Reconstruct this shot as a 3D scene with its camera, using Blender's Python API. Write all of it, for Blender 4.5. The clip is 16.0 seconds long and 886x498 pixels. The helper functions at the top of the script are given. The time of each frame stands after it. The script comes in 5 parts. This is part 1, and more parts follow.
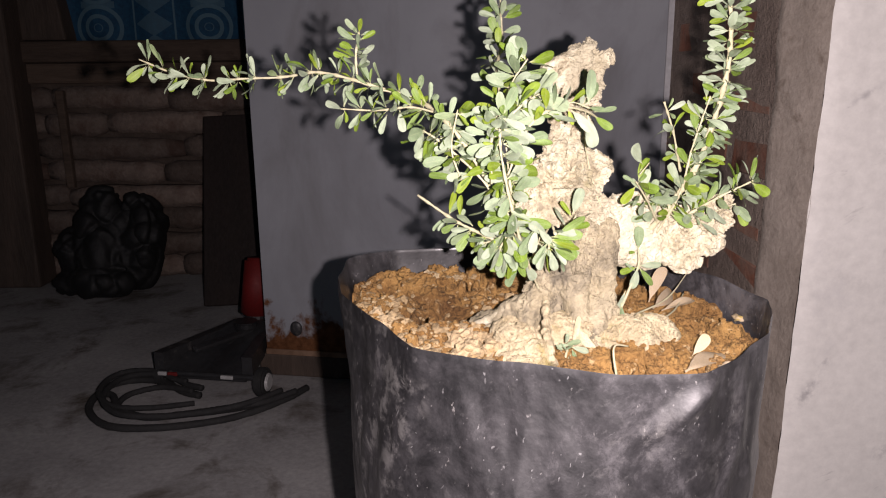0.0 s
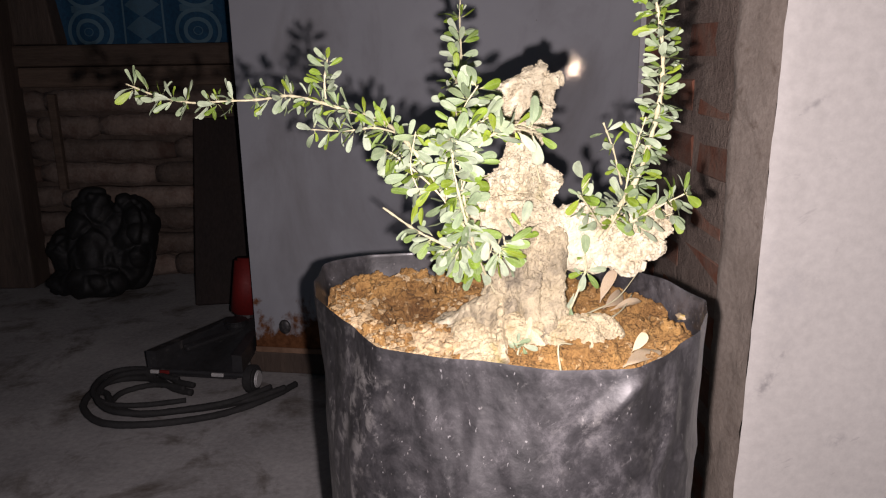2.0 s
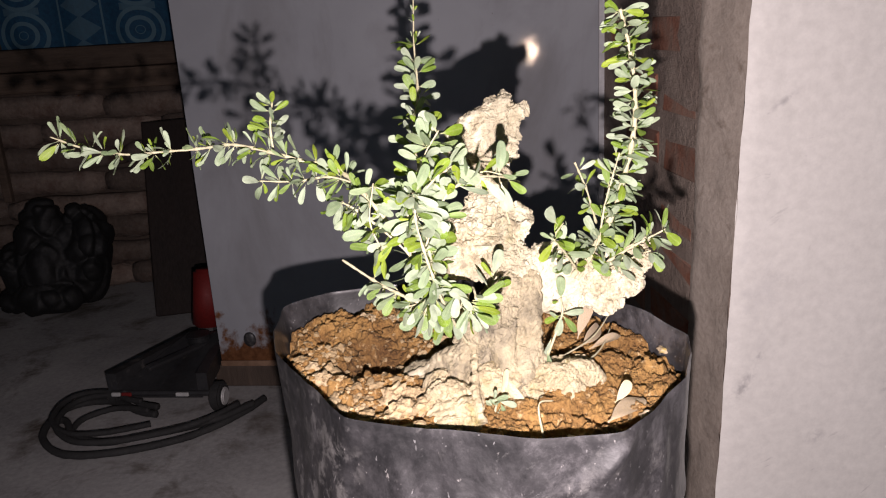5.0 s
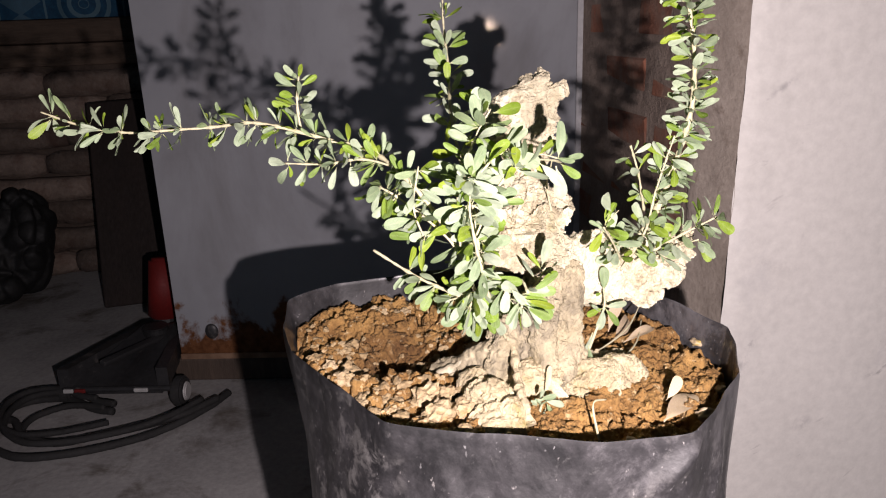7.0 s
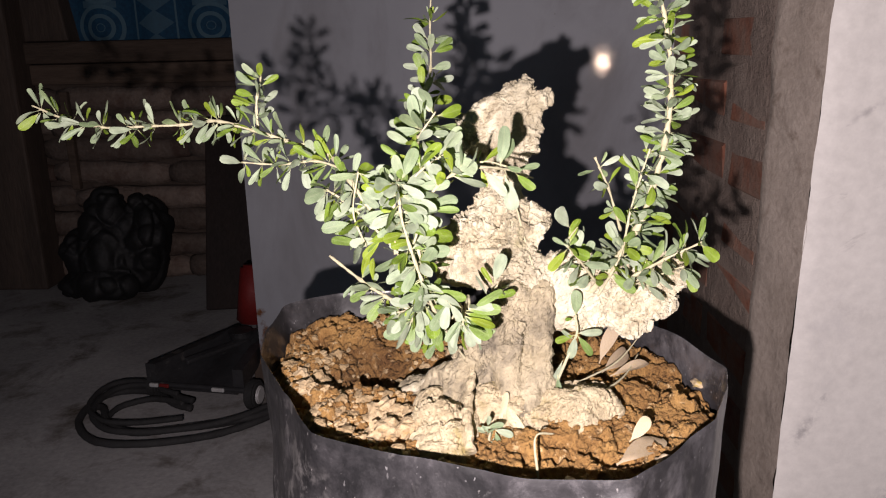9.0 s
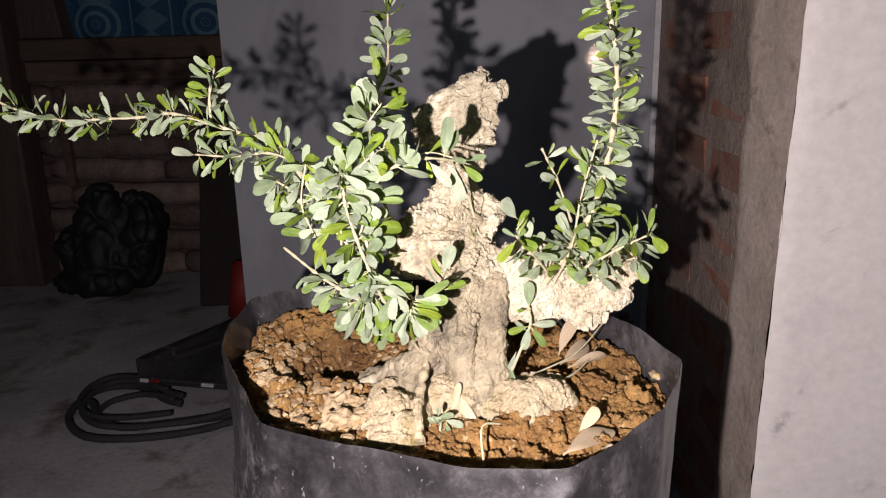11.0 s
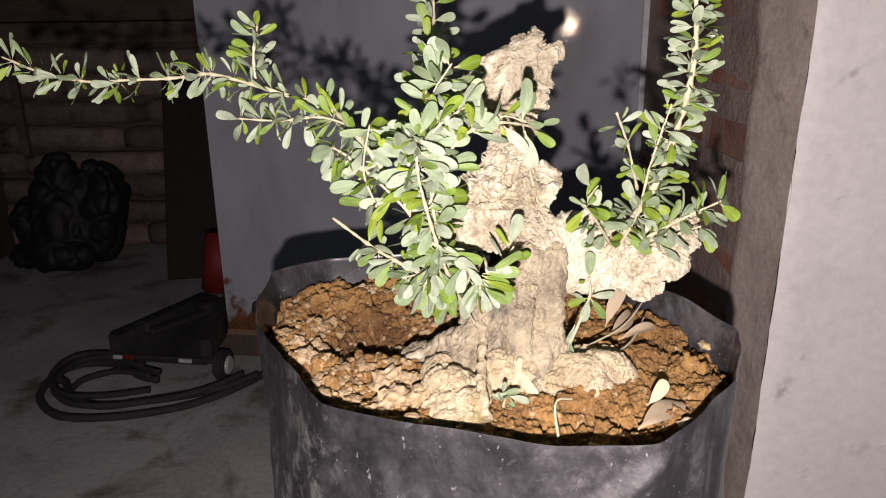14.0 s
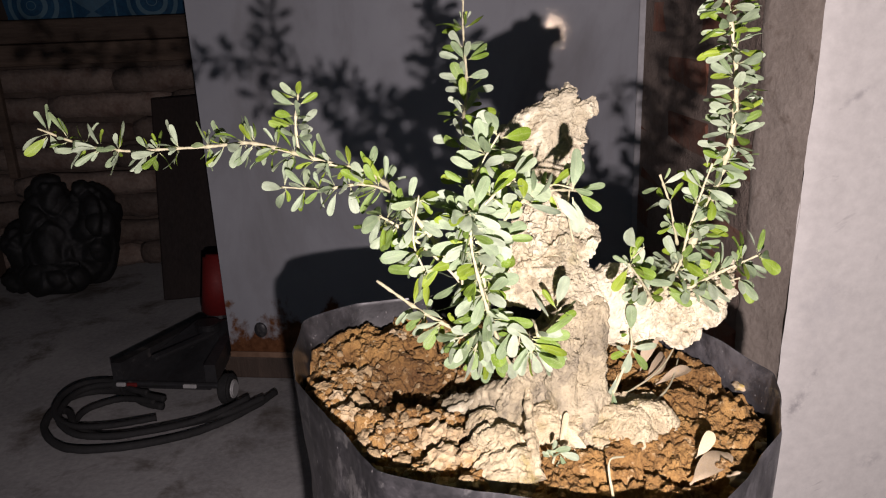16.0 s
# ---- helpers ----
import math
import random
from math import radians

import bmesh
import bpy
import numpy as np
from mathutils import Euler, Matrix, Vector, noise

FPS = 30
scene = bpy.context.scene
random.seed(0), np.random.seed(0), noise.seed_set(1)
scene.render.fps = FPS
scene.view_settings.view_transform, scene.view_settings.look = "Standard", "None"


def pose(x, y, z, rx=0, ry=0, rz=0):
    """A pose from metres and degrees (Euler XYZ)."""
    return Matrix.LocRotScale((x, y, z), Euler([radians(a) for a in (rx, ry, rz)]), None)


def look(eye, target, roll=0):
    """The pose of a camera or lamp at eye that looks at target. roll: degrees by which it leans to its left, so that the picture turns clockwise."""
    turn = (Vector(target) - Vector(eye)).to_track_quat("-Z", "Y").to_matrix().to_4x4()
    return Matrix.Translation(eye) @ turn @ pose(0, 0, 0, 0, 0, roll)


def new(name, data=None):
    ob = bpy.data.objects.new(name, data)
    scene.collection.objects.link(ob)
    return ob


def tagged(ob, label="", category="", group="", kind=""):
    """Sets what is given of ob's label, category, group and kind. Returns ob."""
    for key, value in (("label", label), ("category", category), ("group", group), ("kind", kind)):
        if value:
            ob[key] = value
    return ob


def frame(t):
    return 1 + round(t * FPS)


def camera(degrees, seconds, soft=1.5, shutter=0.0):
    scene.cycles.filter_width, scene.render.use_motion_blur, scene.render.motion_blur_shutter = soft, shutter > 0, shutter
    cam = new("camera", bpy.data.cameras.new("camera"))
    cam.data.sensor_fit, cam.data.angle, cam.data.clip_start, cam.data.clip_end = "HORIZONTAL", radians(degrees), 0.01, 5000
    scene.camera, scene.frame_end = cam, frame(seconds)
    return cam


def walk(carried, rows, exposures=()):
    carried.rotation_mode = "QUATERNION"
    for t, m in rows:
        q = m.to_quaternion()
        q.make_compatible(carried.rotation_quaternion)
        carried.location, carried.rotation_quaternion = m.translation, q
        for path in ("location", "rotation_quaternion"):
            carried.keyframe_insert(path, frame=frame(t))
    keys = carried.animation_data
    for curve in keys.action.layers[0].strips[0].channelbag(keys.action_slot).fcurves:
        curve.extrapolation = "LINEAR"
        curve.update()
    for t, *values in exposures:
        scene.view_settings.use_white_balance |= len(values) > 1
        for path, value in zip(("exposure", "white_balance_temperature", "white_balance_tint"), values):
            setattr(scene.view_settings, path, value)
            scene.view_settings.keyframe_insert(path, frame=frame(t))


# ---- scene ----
cam = camera(61.3, 16.0, soft=1.15)
METRES, EYE, TILT, LEAN, TURN = 0.58, 0.66, 0.0, 0.0, 0.0
ROWS = [
    (0.0, 0.0, 0.0, 0.0, -0.14, -13.72, 0.57),
    (0.5, 0.0151, -0.0342, 0.0046, -0.13, -14.55, 0.67),
    (1.0, 0.0328, -0.0508, 0.0299, -1.11, -13.9, 1.0),
    (1.5, 0.0399, -0.0657, 0.0492, -1.22, -14.09, 0.86),
    (2.0, 0.0403, -0.077, 0.0349, -0.67, -14.11, 0.91),
    (2.5, 0.0414, -0.0719, 0.0513, -1.88, -12.35, 0.95),
    (3.0, 0.0537, -0.0603, 0.072, -1.31, -12.29, 0.55),
    (3.5, 0.0693, -0.065, 0.078, -1.18, -13.8, 1.95),
    (6.0, -0.0124, 0.0646, 0.1172, -6.21, -16.31, 1.74),
    (6.5, -0.05, 0.0714, 0.1038, -7.38, -16.63, 0.82),
    (7.0, -0.0608, 0.0861, 0.0948, -8.44, -17.24, 1.97),
    (7.5, -0.0039, 0.1094, 0.1278, -4.57, -16.4, 1.3),
    (8.0, 0.0453, 0.125, 0.1411, -0.76, -16.42, 1.52),
    (8.5, 0.0741, 0.1148, 0.1007, 0.49, -16.31, 1.44),
    (9.0, 0.125, 0.1099, 0.062, 2.08, -14.89, 1.3),
    (9.5, 0.1803, 0.1008, 0.059, 2.78, -14.73, 2.2),
    (12.0, 0.1766, 0.111, 0.0457, 2.28, -15.5, 0.9),
    (12.5, 0.1438, 0.1052, 0.039, 2.34, -15.94, 0.85),
    (13.0, 0.1195, 0.1189, 0.0375, 1.18, -16.95, 0.81),
    (13.5, 0.0904, 0.132, 0.057, -0.17, -17.12, 1.47),
    (14.0, 0.0693, 0.1403, 0.0481, -1.26, -17.44, 0.8),
    (14.5, 0.0482, 0.143, 0.0613, -1.69, -17.68, 1.05),
    (15.0, 0.0354, 0.1679, 0.0872, -2.94, -17.82, 1.69),
    (15.5, 0.0099, 0.1572, 0.082, -2.89, -17.81, 1.49),
    (16.0, 0.0107, 0.1545, 0.1119, -2.99, -17.62, 2.16),
]
walk(cam, [(t, pose(0, 0, EYE, TILT, LEAN, TURN) @ pose(METRES * x, METRES * y, METRES * z, 90 + pitch, roll, yaw)) for t, x, y, z, yaw, pitch, roll in ROWS],
     exposures=[(0.0, 0.02), (2.5, 0.09), (3.5, 0.15), (5.5, 0.20), (7.5, 0.23), (9.0, 0.0), (11.5, -0.07), (14.0, -0.07), (16.0, 0.0)])

# ---- light: the phone's torch beside the lens, in an otherwise dark porch ----
torch = new("torch", bpy.data.lights.new("torch", "SPOT"))
torch.matrix_basis = look((0.030, 0.028, 0.656), (0.14, 0.60, 0.51))
torch.data.energy, torch.data.color = 30.5, (1.0, 0.856, 0.875)
torch.data.spot_size, torch.data.spot_blend, torch.data.shadow_soft_size = radians(172), 0.85, 0.004

world = bpy.data.worlds.new("night")
scene.world = world
world.use_nodes = True
world.node_tree.nodes["Background"].inputs["Color"].default_value = (0.38, 0.66, 1.0, 1)
world.node_tree.nodes["Background"].inputs["Strength"].default_value = 0.10


PIER_X, BRICK_X, PIER_Y, DOOR_Y = 0.441, 0.413, 0.872, 1.40


# ---- materials ----
def mat_base(name):
    m = bpy.data.materials.new(name)
    m.use_nodes = True
    nt = m.node_tree
    return m, nt, nt.nodes["Principled BSDF"], nt.nodes["Material Output"]


def add(nt, kind, **sets):
    n = nt.nodes.new(kind)
    for key, value in sets.items():
        n.inputs[key].default_value = value
    return n


def ramp(nt, src, stops):
    r = nt.nodes.new("ShaderNodeValToRGB")
    els = r.color_ramp.elements
    while len(els) < len(stops):
        els.new(0.5)
    for e, (p, c) in zip(els, stops):
        e.position = p
        e.color = (*c, 1) if len(c) == 3 else c
    nt.links.new(src, r.inputs["Fac"])
    return r.outputs["Color"]


def grey(v):
    return (v, v, v)


def mix(nt, fac, a, b, mode="MIX"):
    n = nt.nodes.new("ShaderNodeMix")
    n.data_type, n.blend_type = "RGBA", mode
    for sock, v in ((n.inputs[0], fac), (n.inputs[6], a), (n.inputs[7], b)):
        if isinstance(v, bpy.types.NodeSocket):
            nt.links.new(v, sock)
        elif isinstance(v, (int, float)):
            sock.default_value = v
        else:
            sock.default_value = (*v, 1)
    return n.outputs[2]


def coords(nt, stretch=(1, 1, 1), turn=(0, 0, 0)):
    """Object coordinates, turned and then stretched along the turned axes."""
    out = nt.nodes.new("ShaderNodeTexCoord").outputs["Object"]
    for name, value in (("Rotation", turn), ("Scale", stretch)):
        mp = nt.nodes.new("ShaderNodeMapping")
        mp.inputs[name].default_value = value
        nt.links.new(out, mp.inputs["Vector"])
        out = mp.outputs["Vector"]
    return out


def noise_tex(nt, vec, scale, detail=6.0, rough=0.6, distort=0.0):
    n = add(nt, "ShaderNodeTexNoise", Scale=scale, Detail=detail, Roughness=rough, Distortion=distort)
    nt.links.new(vec, n.inputs["Vector"])
    return n.outputs["Fac"]


def bumped(nt, bsdf, *layers):
    last = None
    for height, strength, dist in layers:
        b = add(nt, "ShaderNodeBump", Strength=strength, Distance=dist)
        nt.links.new(height, b.inputs["Height"])
        if last:
            nt.links.new(last, b.inputs["Normal"])
        last = b.outputs["Normal"]
    nt.links.new(last, bsdf.inputs["Normal"])


def surface(name, dark, light, scale, rough=0.8, fine=60.0, bump=0.4, dist=0.004, stain=None, stain_at=(0.58, 0.7), stain_scale=6.0, stretch=(1, 1, 1), metal=0.0, vary=0.0):
    """Two scales of colour, optional stains and a fine relief."""
    m, nt, p, _ = mat_base(name)
    v = coords(nt, stretch)
    big, small = noise_tex(nt, v, scale), noise_tex(nt, v, fine, 8.0, 0.65)
    col = ramp(nt, big, [(0.3, dark), (0.7, light)])
    col = mix(nt, 0.35, col, ramp(nt, small, [(0.3, tuple(c * 0.6 for c in dark)), (0.7, light)]))
    if stain:
        s = noise_tex(nt, coords(nt, stretch), stain_scale, 9.0, 0.68, 0.4)
        col = mix(nt, ramp(nt, s, [(stain_at[0], grey(0)), (stain_at[1], grey(1))]), col, stain)
    if vary:
        info = nt.nodes.new("ShaderNodeObjectInfo")
        col = mix(nt, 1.0, col, ramp(nt, info.outputs["Random"], [(0, grey(1 - vary)), (1, grey(1 + vary))]), "MULTIPLY")
    nt.links.new(col, p.inputs["Base Color"])
    nt.links.new(ramp(nt, small, [(0.2, grey(min(1, rough + 0.1))), (0.8, grey(max(0, rough - 0.1)))]), p.inputs["Roughness"])
    p.inputs["Metallic"].default_value = metal
    bumped(nt, p, (big, bump, dist * 2), (small, bump, dist))
    return m


M_FLOOR = surface("worn_concrete", (0.215, 0.212, 0.212), (0.42, 0.415, 0.41), 5.0, 0.85, 90.0, 0.5, 0.002, stain=(0.09, 0.075, 0.06), stain_at=(0.52, 0.68))
M_WHITE = surface("white_limewash", (0.80, 0.778, 0.732), (0.87, 0.847, 0.80), 4.0, 0.8, 70.0, 0.16, 0.002, stain=(0.58, 0.57, 0.56), stain_at=(0.60, 0.84), stain_scale=7.0)


def scraped(m):
    """Faint dark scrapes and smudges over a plaster material."""
    nt = m.node_tree
    p = nt.nodes["Principled BSDF"]
    col = p.inputs["Base Color"].links[0].from_socket
    long = noise_tex(nt, coords(nt, (0.7, 1, 3.0), (0, 0.55, 0)), 11.0, 8.0, 0.7, 1.5)
    blot = noise_tex(nt, coords(nt), 3.2, 4.0, 0.5)
    only = mix(nt, 1.0, ramp(nt, long, [(0.62, grey(0)), (0.72, grey(0.75))]), ramp(nt, blot, [(0.50, grey(0)), (0.62, grey(1))]), "MULTIPLY")
    col = mix(nt, only, col, (0.36, 0.34, 0.33))
    # a few rubbed grey smudges, each a slanting smear with frayed edges
    fray = noise_tex(nt, coords(nt), 60.0, 7.0, 0.7)
    for x, z, turn, long, wide, tone in ((0.458, 0.258, 0.95, 0.045, 0.012, 0.9), (0.474, 0.298, 0.2, 0.014, 0.012, 0.8), (0.484, 0.622, 0.55, 0.028, 0.006, 0.7), (0.560, 0.172, 0.2, 0.020, 0.014, 0.6), (0.500, 0.40, -0.3, 0.05, 0.012, 0.3)):
        mp = nt.nodes.new("ShaderNodeMapping")
        mp.vector_type = "TEXTURE"
        mp.inputs["Location"].default_value = (x, PIER_Y, z)
        mp.inputs["Rotation"].default_value = (0, -turn if long > wide else 0, 0)
        mp.inputs["Scale"].default_value = (long, 0.5, wide)
        nt.links.new(nt.nodes.new("ShaderNodeTexCoord").outputs["Object"], mp.inputs["Vector"])
        far = nt.nodes.new("ShaderNodeVectorMath")
        far.operation = "LENGTH"
        nt.links.new(mp.outputs["Vector"], far.inputs[0])
        near = ramp(nt, far.outputs["Value"], [(0.1, grey(tone)), (1.0, grey(0))])
        col = mix(nt, mix(nt, 1.0, near, ramp(nt, fray, [(0.42, grey(0)), (0.60, grey(1))]), "MULTIPLY"), col, (0.40, 0.385, 0.38))
    nt.links.new(col, p.inputs["Base Color"])


scraped(M_WHITE)
M_CEMENT = surface("rough_cement", (0.235, 0.20, 0.17), (0.43, 0.385, 0.34), 14.0, 0.9, 130.0, 0.8, 0.004, stain=(0.10, 0.08, 0.07), stain_scale=25.0)
M_EDGE = surface("brown_grey_render", (0.27, 0.225, 0.185), (0.46, 0.40, 0.345), 9.0, 0.9, 130.0, 0.6, 0.003, stain=(0.16, 0.12, 0.09), stain_at=(0.58, 0.74), stain_scale=18.0)
M_MORTAR = surface("smeared_mortar", (0.22, 0.165, 0.135), (0.40, 0.325, 0.27), 16.0, 0.92, 140.0, 0.8, 0.005)
M_BRICK = surface("red_brick", (0.24, 0.092, 0.056), (0.37, 0.165, 0.10), 22.0, 0.9, 160.0, 0.7, 0.003, stain=(0.29, 0.225, 0.18), stain_at=(0.42, 0.66), stain_scale=13.0, vary=0.25)
M_BLOCK = surface("old_wall_block", (0.094, 0.068, 0.054), (0.245, 0.19, 0.155), 9.0, 0.92, 90.0, 0.8, 0.006, stain=(0.10, 0.06, 0.045), stain_at=(0.5, 0.66), stain_scale=7.0, vary=0.35)
M_JOINT = surface("dark_joint", (0.05, 0.035, 0.028), (0.12, 0.09, 0.07), 20.0, 0.95, 120.0)
M_WOOD = surface("weathered_timber", (0.055, 0.036, 0.025), (0.13, 0.09, 0.064), 6.0, 0.85, 60.0, 0.6, 0.004, stretch=(0.35, 3, 3), vary=0.2)
M_DARKWOOD = surface("dark_timber", (0.034, 0.024, 0.018), (0.095, 0.067, 0.05), 6.0, 0.8, 60.0, 0.5, 0.003, stretch=(3, 3, 0.4))
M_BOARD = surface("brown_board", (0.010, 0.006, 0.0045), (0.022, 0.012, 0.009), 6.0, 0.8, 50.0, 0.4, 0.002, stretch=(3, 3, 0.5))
M_PLASTIC = surface("dull_black_plastic", (0.004, 0.004, 0.004), (0.009, 0.009, 0.009), 12.0, 0.68, 120.0, 0.3, 0.002)
M_STEEL = surface("dusty_black_steel", (0.012, 0.012, 0.013), (0.04, 0.04, 0.042), 14.0, 0.45, 120.0, 0.3, 0.001, stain=(0.13, 0.12, 0.11), stain_scale=20.0)
M_RUBBER = surface("black_rubber", (0.010, 0.010, 0.010), (0.026, 0.026, 0.026), 20.0, 0.85, 150.0, 0.3, 0.001)
M_RED = surface("red_paint", (0.11, 0.003, 0.002), (0.16, 0.004, 0.003), 20.0, 0.7, 120.0, 0.2, 0.001)
M_HUB = surface("pale_wheel_hub", (0.36, 0.36, 0.355), (0.5, 0.5, 0.49), 30.0, 0.4, 150.0, 0.2, 0.001)
M_BARK = surface("pale_twig_bark", (0.34, 0.31, 0.18), (0.56, 0.53, 0.36), 90.0, 0.8, 500.0, 0.6, 0.0008)
M_SOIL = surface("dry_brown_soil", (0.165, 0.074, 0.018), (0.47, 0.278, 0.088), 45.0, 0.95, 420.0, 1.0, 0.003, stain=(0.60, 0.44, 0.23), stain_at=(0.57, 0.66), stain_scale=130.0)


def damp_shaded(m, place, reach):
    """Darkens a frayed patch of a soil material: damp soil, with a pit's shade painted in."""
    nt = m.node_tree
    p = nt.nodes["Principled BSDF"]
    col = p.inputs["Base Color"].links[0].from_socket
    off = add(nt, "ShaderNodeVectorMath")
    off.operation = "DISTANCE"
    nt.links.new(coords(nt), off.inputs[0])
    off.inputs[1].default_value = place
    edge = nt.nodes.new("ShaderNodeMath")
    edge.operation = "MULTIPLY_ADD"
    nt.links.new(noise_tex(nt, coords(nt), 90.0, 6.0, 0.65), edge.inputs[0])
    edge.inputs[1].default_value = 0.03
    nt.links.new(off.outputs["Value"], edge.inputs[2])
    damp_shade = ramp(nt, edge.outputs[0], [(reach * 0.75, grey(0.75)), (reach * 1.25, grey(0))])
    nt.links.new(mix(nt, damp_shade, col, mix(nt, 1.0, col, (0.36, 0.30, 0.24), "MULTIPLY")), p.inputs["Base Color"])


# the back-left pit: rim shade put into the colour along with the damp
damp_shaded(M_SOIL, (0.0, 0.582, 0.465), 0.052)
M_CLOD = surface("pale_clod", (0.34, 0.215, 0.085), (0.68, 0.53, 0.31), 80.0, 0.95, 380.0, 0.9, 0.002, vary=0.3)
M_LUMP = surface("stony_lump", (0.38, 0.27, 0.135), (0.66, 0.53, 0.335), 90.0, 0.95, 420.0, 0.9, 0.002, stain=(0.36, 0.24, 0.10), stain_at=(0.56, 0.68), stain_scale=70.0)
M_STRAW = surface("bleached_straw", (0.46, 0.38, 0.22), (0.70, 0.62, 0.42), 40.0, 0.8, 260.0, 0.4, 0.0006)
M_DRYLEAF = surface("dry_leaf", (0.31, 0.23, 0.14), (0.52, 0.43, 0.30), 60.0, 0.7, 300.0, 0.3, 0.0006, stain=(0.5, 0.36, 0.05), stain_scale=40.0)


def stone_material():
    """Weathered, pitted old wood, as pale as limestone, with torch glare painted in where the limb forks."""
    m, nt, p, _ = mat_base("gnarled_grey_wood")
    v = coords(nt)
    big, mid, small = noise_tex(nt, v, 30.0, 6.0, 0.6, 0.6), noise_tex(nt, v, 130.0, 8.0, 0.72), noise_tex(nt, coords(nt, (1, 1, 0.7)), 420.0, 6.0, 0.72)
    col = ramp(nt, big, [(0.36, (0.29, 0.24, 0.15)), (0.46, (0.455, 0.405, 0.275)), (0.60, (0.62, 0.58, 0.43))])
    col = mix(nt, 0.55, col, ramp(nt, mid, [(0.36, (0.10, 0.075, 0.05)), (0.44, (0.42, 0.365, 0.24)), (0.58, (0.70, 0.66, 0.505))]))
    col = mix(nt, ramp(nt, small, [(0.30, grey(0.8)), (0.37, grey(0))]), col, (0.15, 0.11, 0.07))
    # old grey-brown weathering in broad patches, and moss
    patch = noise_tex(nt, v, 24.0, 6.0, 0.62, 0.4)
    col = mix(nt, ramp(nt, patch, [(0.50, grey(0)), (0.58, grey(0.7))]), col, (0.34, 0.30, 0.205))
    moss = noise_tex(nt, v, 34.0, 6.0, 0.6)
    col = mix(nt, ramp(nt, moss, [(0.64, grey(0)), (0.74, grey(0.45))]), col, (0.30, 0.28, 0.12))
    # bare wood round the fork, the torch's burnt-out brightness put into its colour
    off = add(nt, "ShaderNodeVectorMath")
    off.operation = "DISTANCE"
    nt.links.new(v, off.inputs[0])
    off.inputs[1].default_value = (0.124, 0.512, 0.548)
    frayed = nt.nodes.new("ShaderNodeMath")
    frayed.operation = "MULTIPLY_ADD"
    nt.links.new(noise_tex(nt, v, 70.0, 6.0, 0.65), frayed.inputs[0])
    frayed.inputs[1].default_value = 0.045
    nt.links.new(off.outputs["Value"], frayed.inputs[2])
    col = mix(nt, ramp(nt, frayed.outputs[0], [(0.034, grey(0.5)), (0.054, grey(0))]), col, (0.64, 0.59, 0.455))
    nt.links.new(col, p.inputs["Base Color"])
    p.inputs["Roughness"].default_value = 0.92
    bumped(nt, p, (mid, 0.7, 0.003), (small, 0.6, 0.0012))
    return m


M_STUMP = stone_material()
M_FLARE = surface("flaking_root_wood", (0.34, 0.27, 0.155), (0.68, 0.595, 0.40), 60.0, 0.92, 360.0, 0.9, 0.0025, stain=(0.30, 0.245, 0.10), stain_at=(0.55, 0.68), stain_scale=45.0)
M_TRUNK = surface("bare_tan_wood", (0.26, 0.218, 0.13), (0.50, 0.44, 0.30), 48.0, 0.85, 360.0, 0.9, 0.0020, stain=(0.16, 0.14, 0.10), stain_at=(0.47, 0.64), stain_scale=30.0, stretch=(1, 1, 0.8))


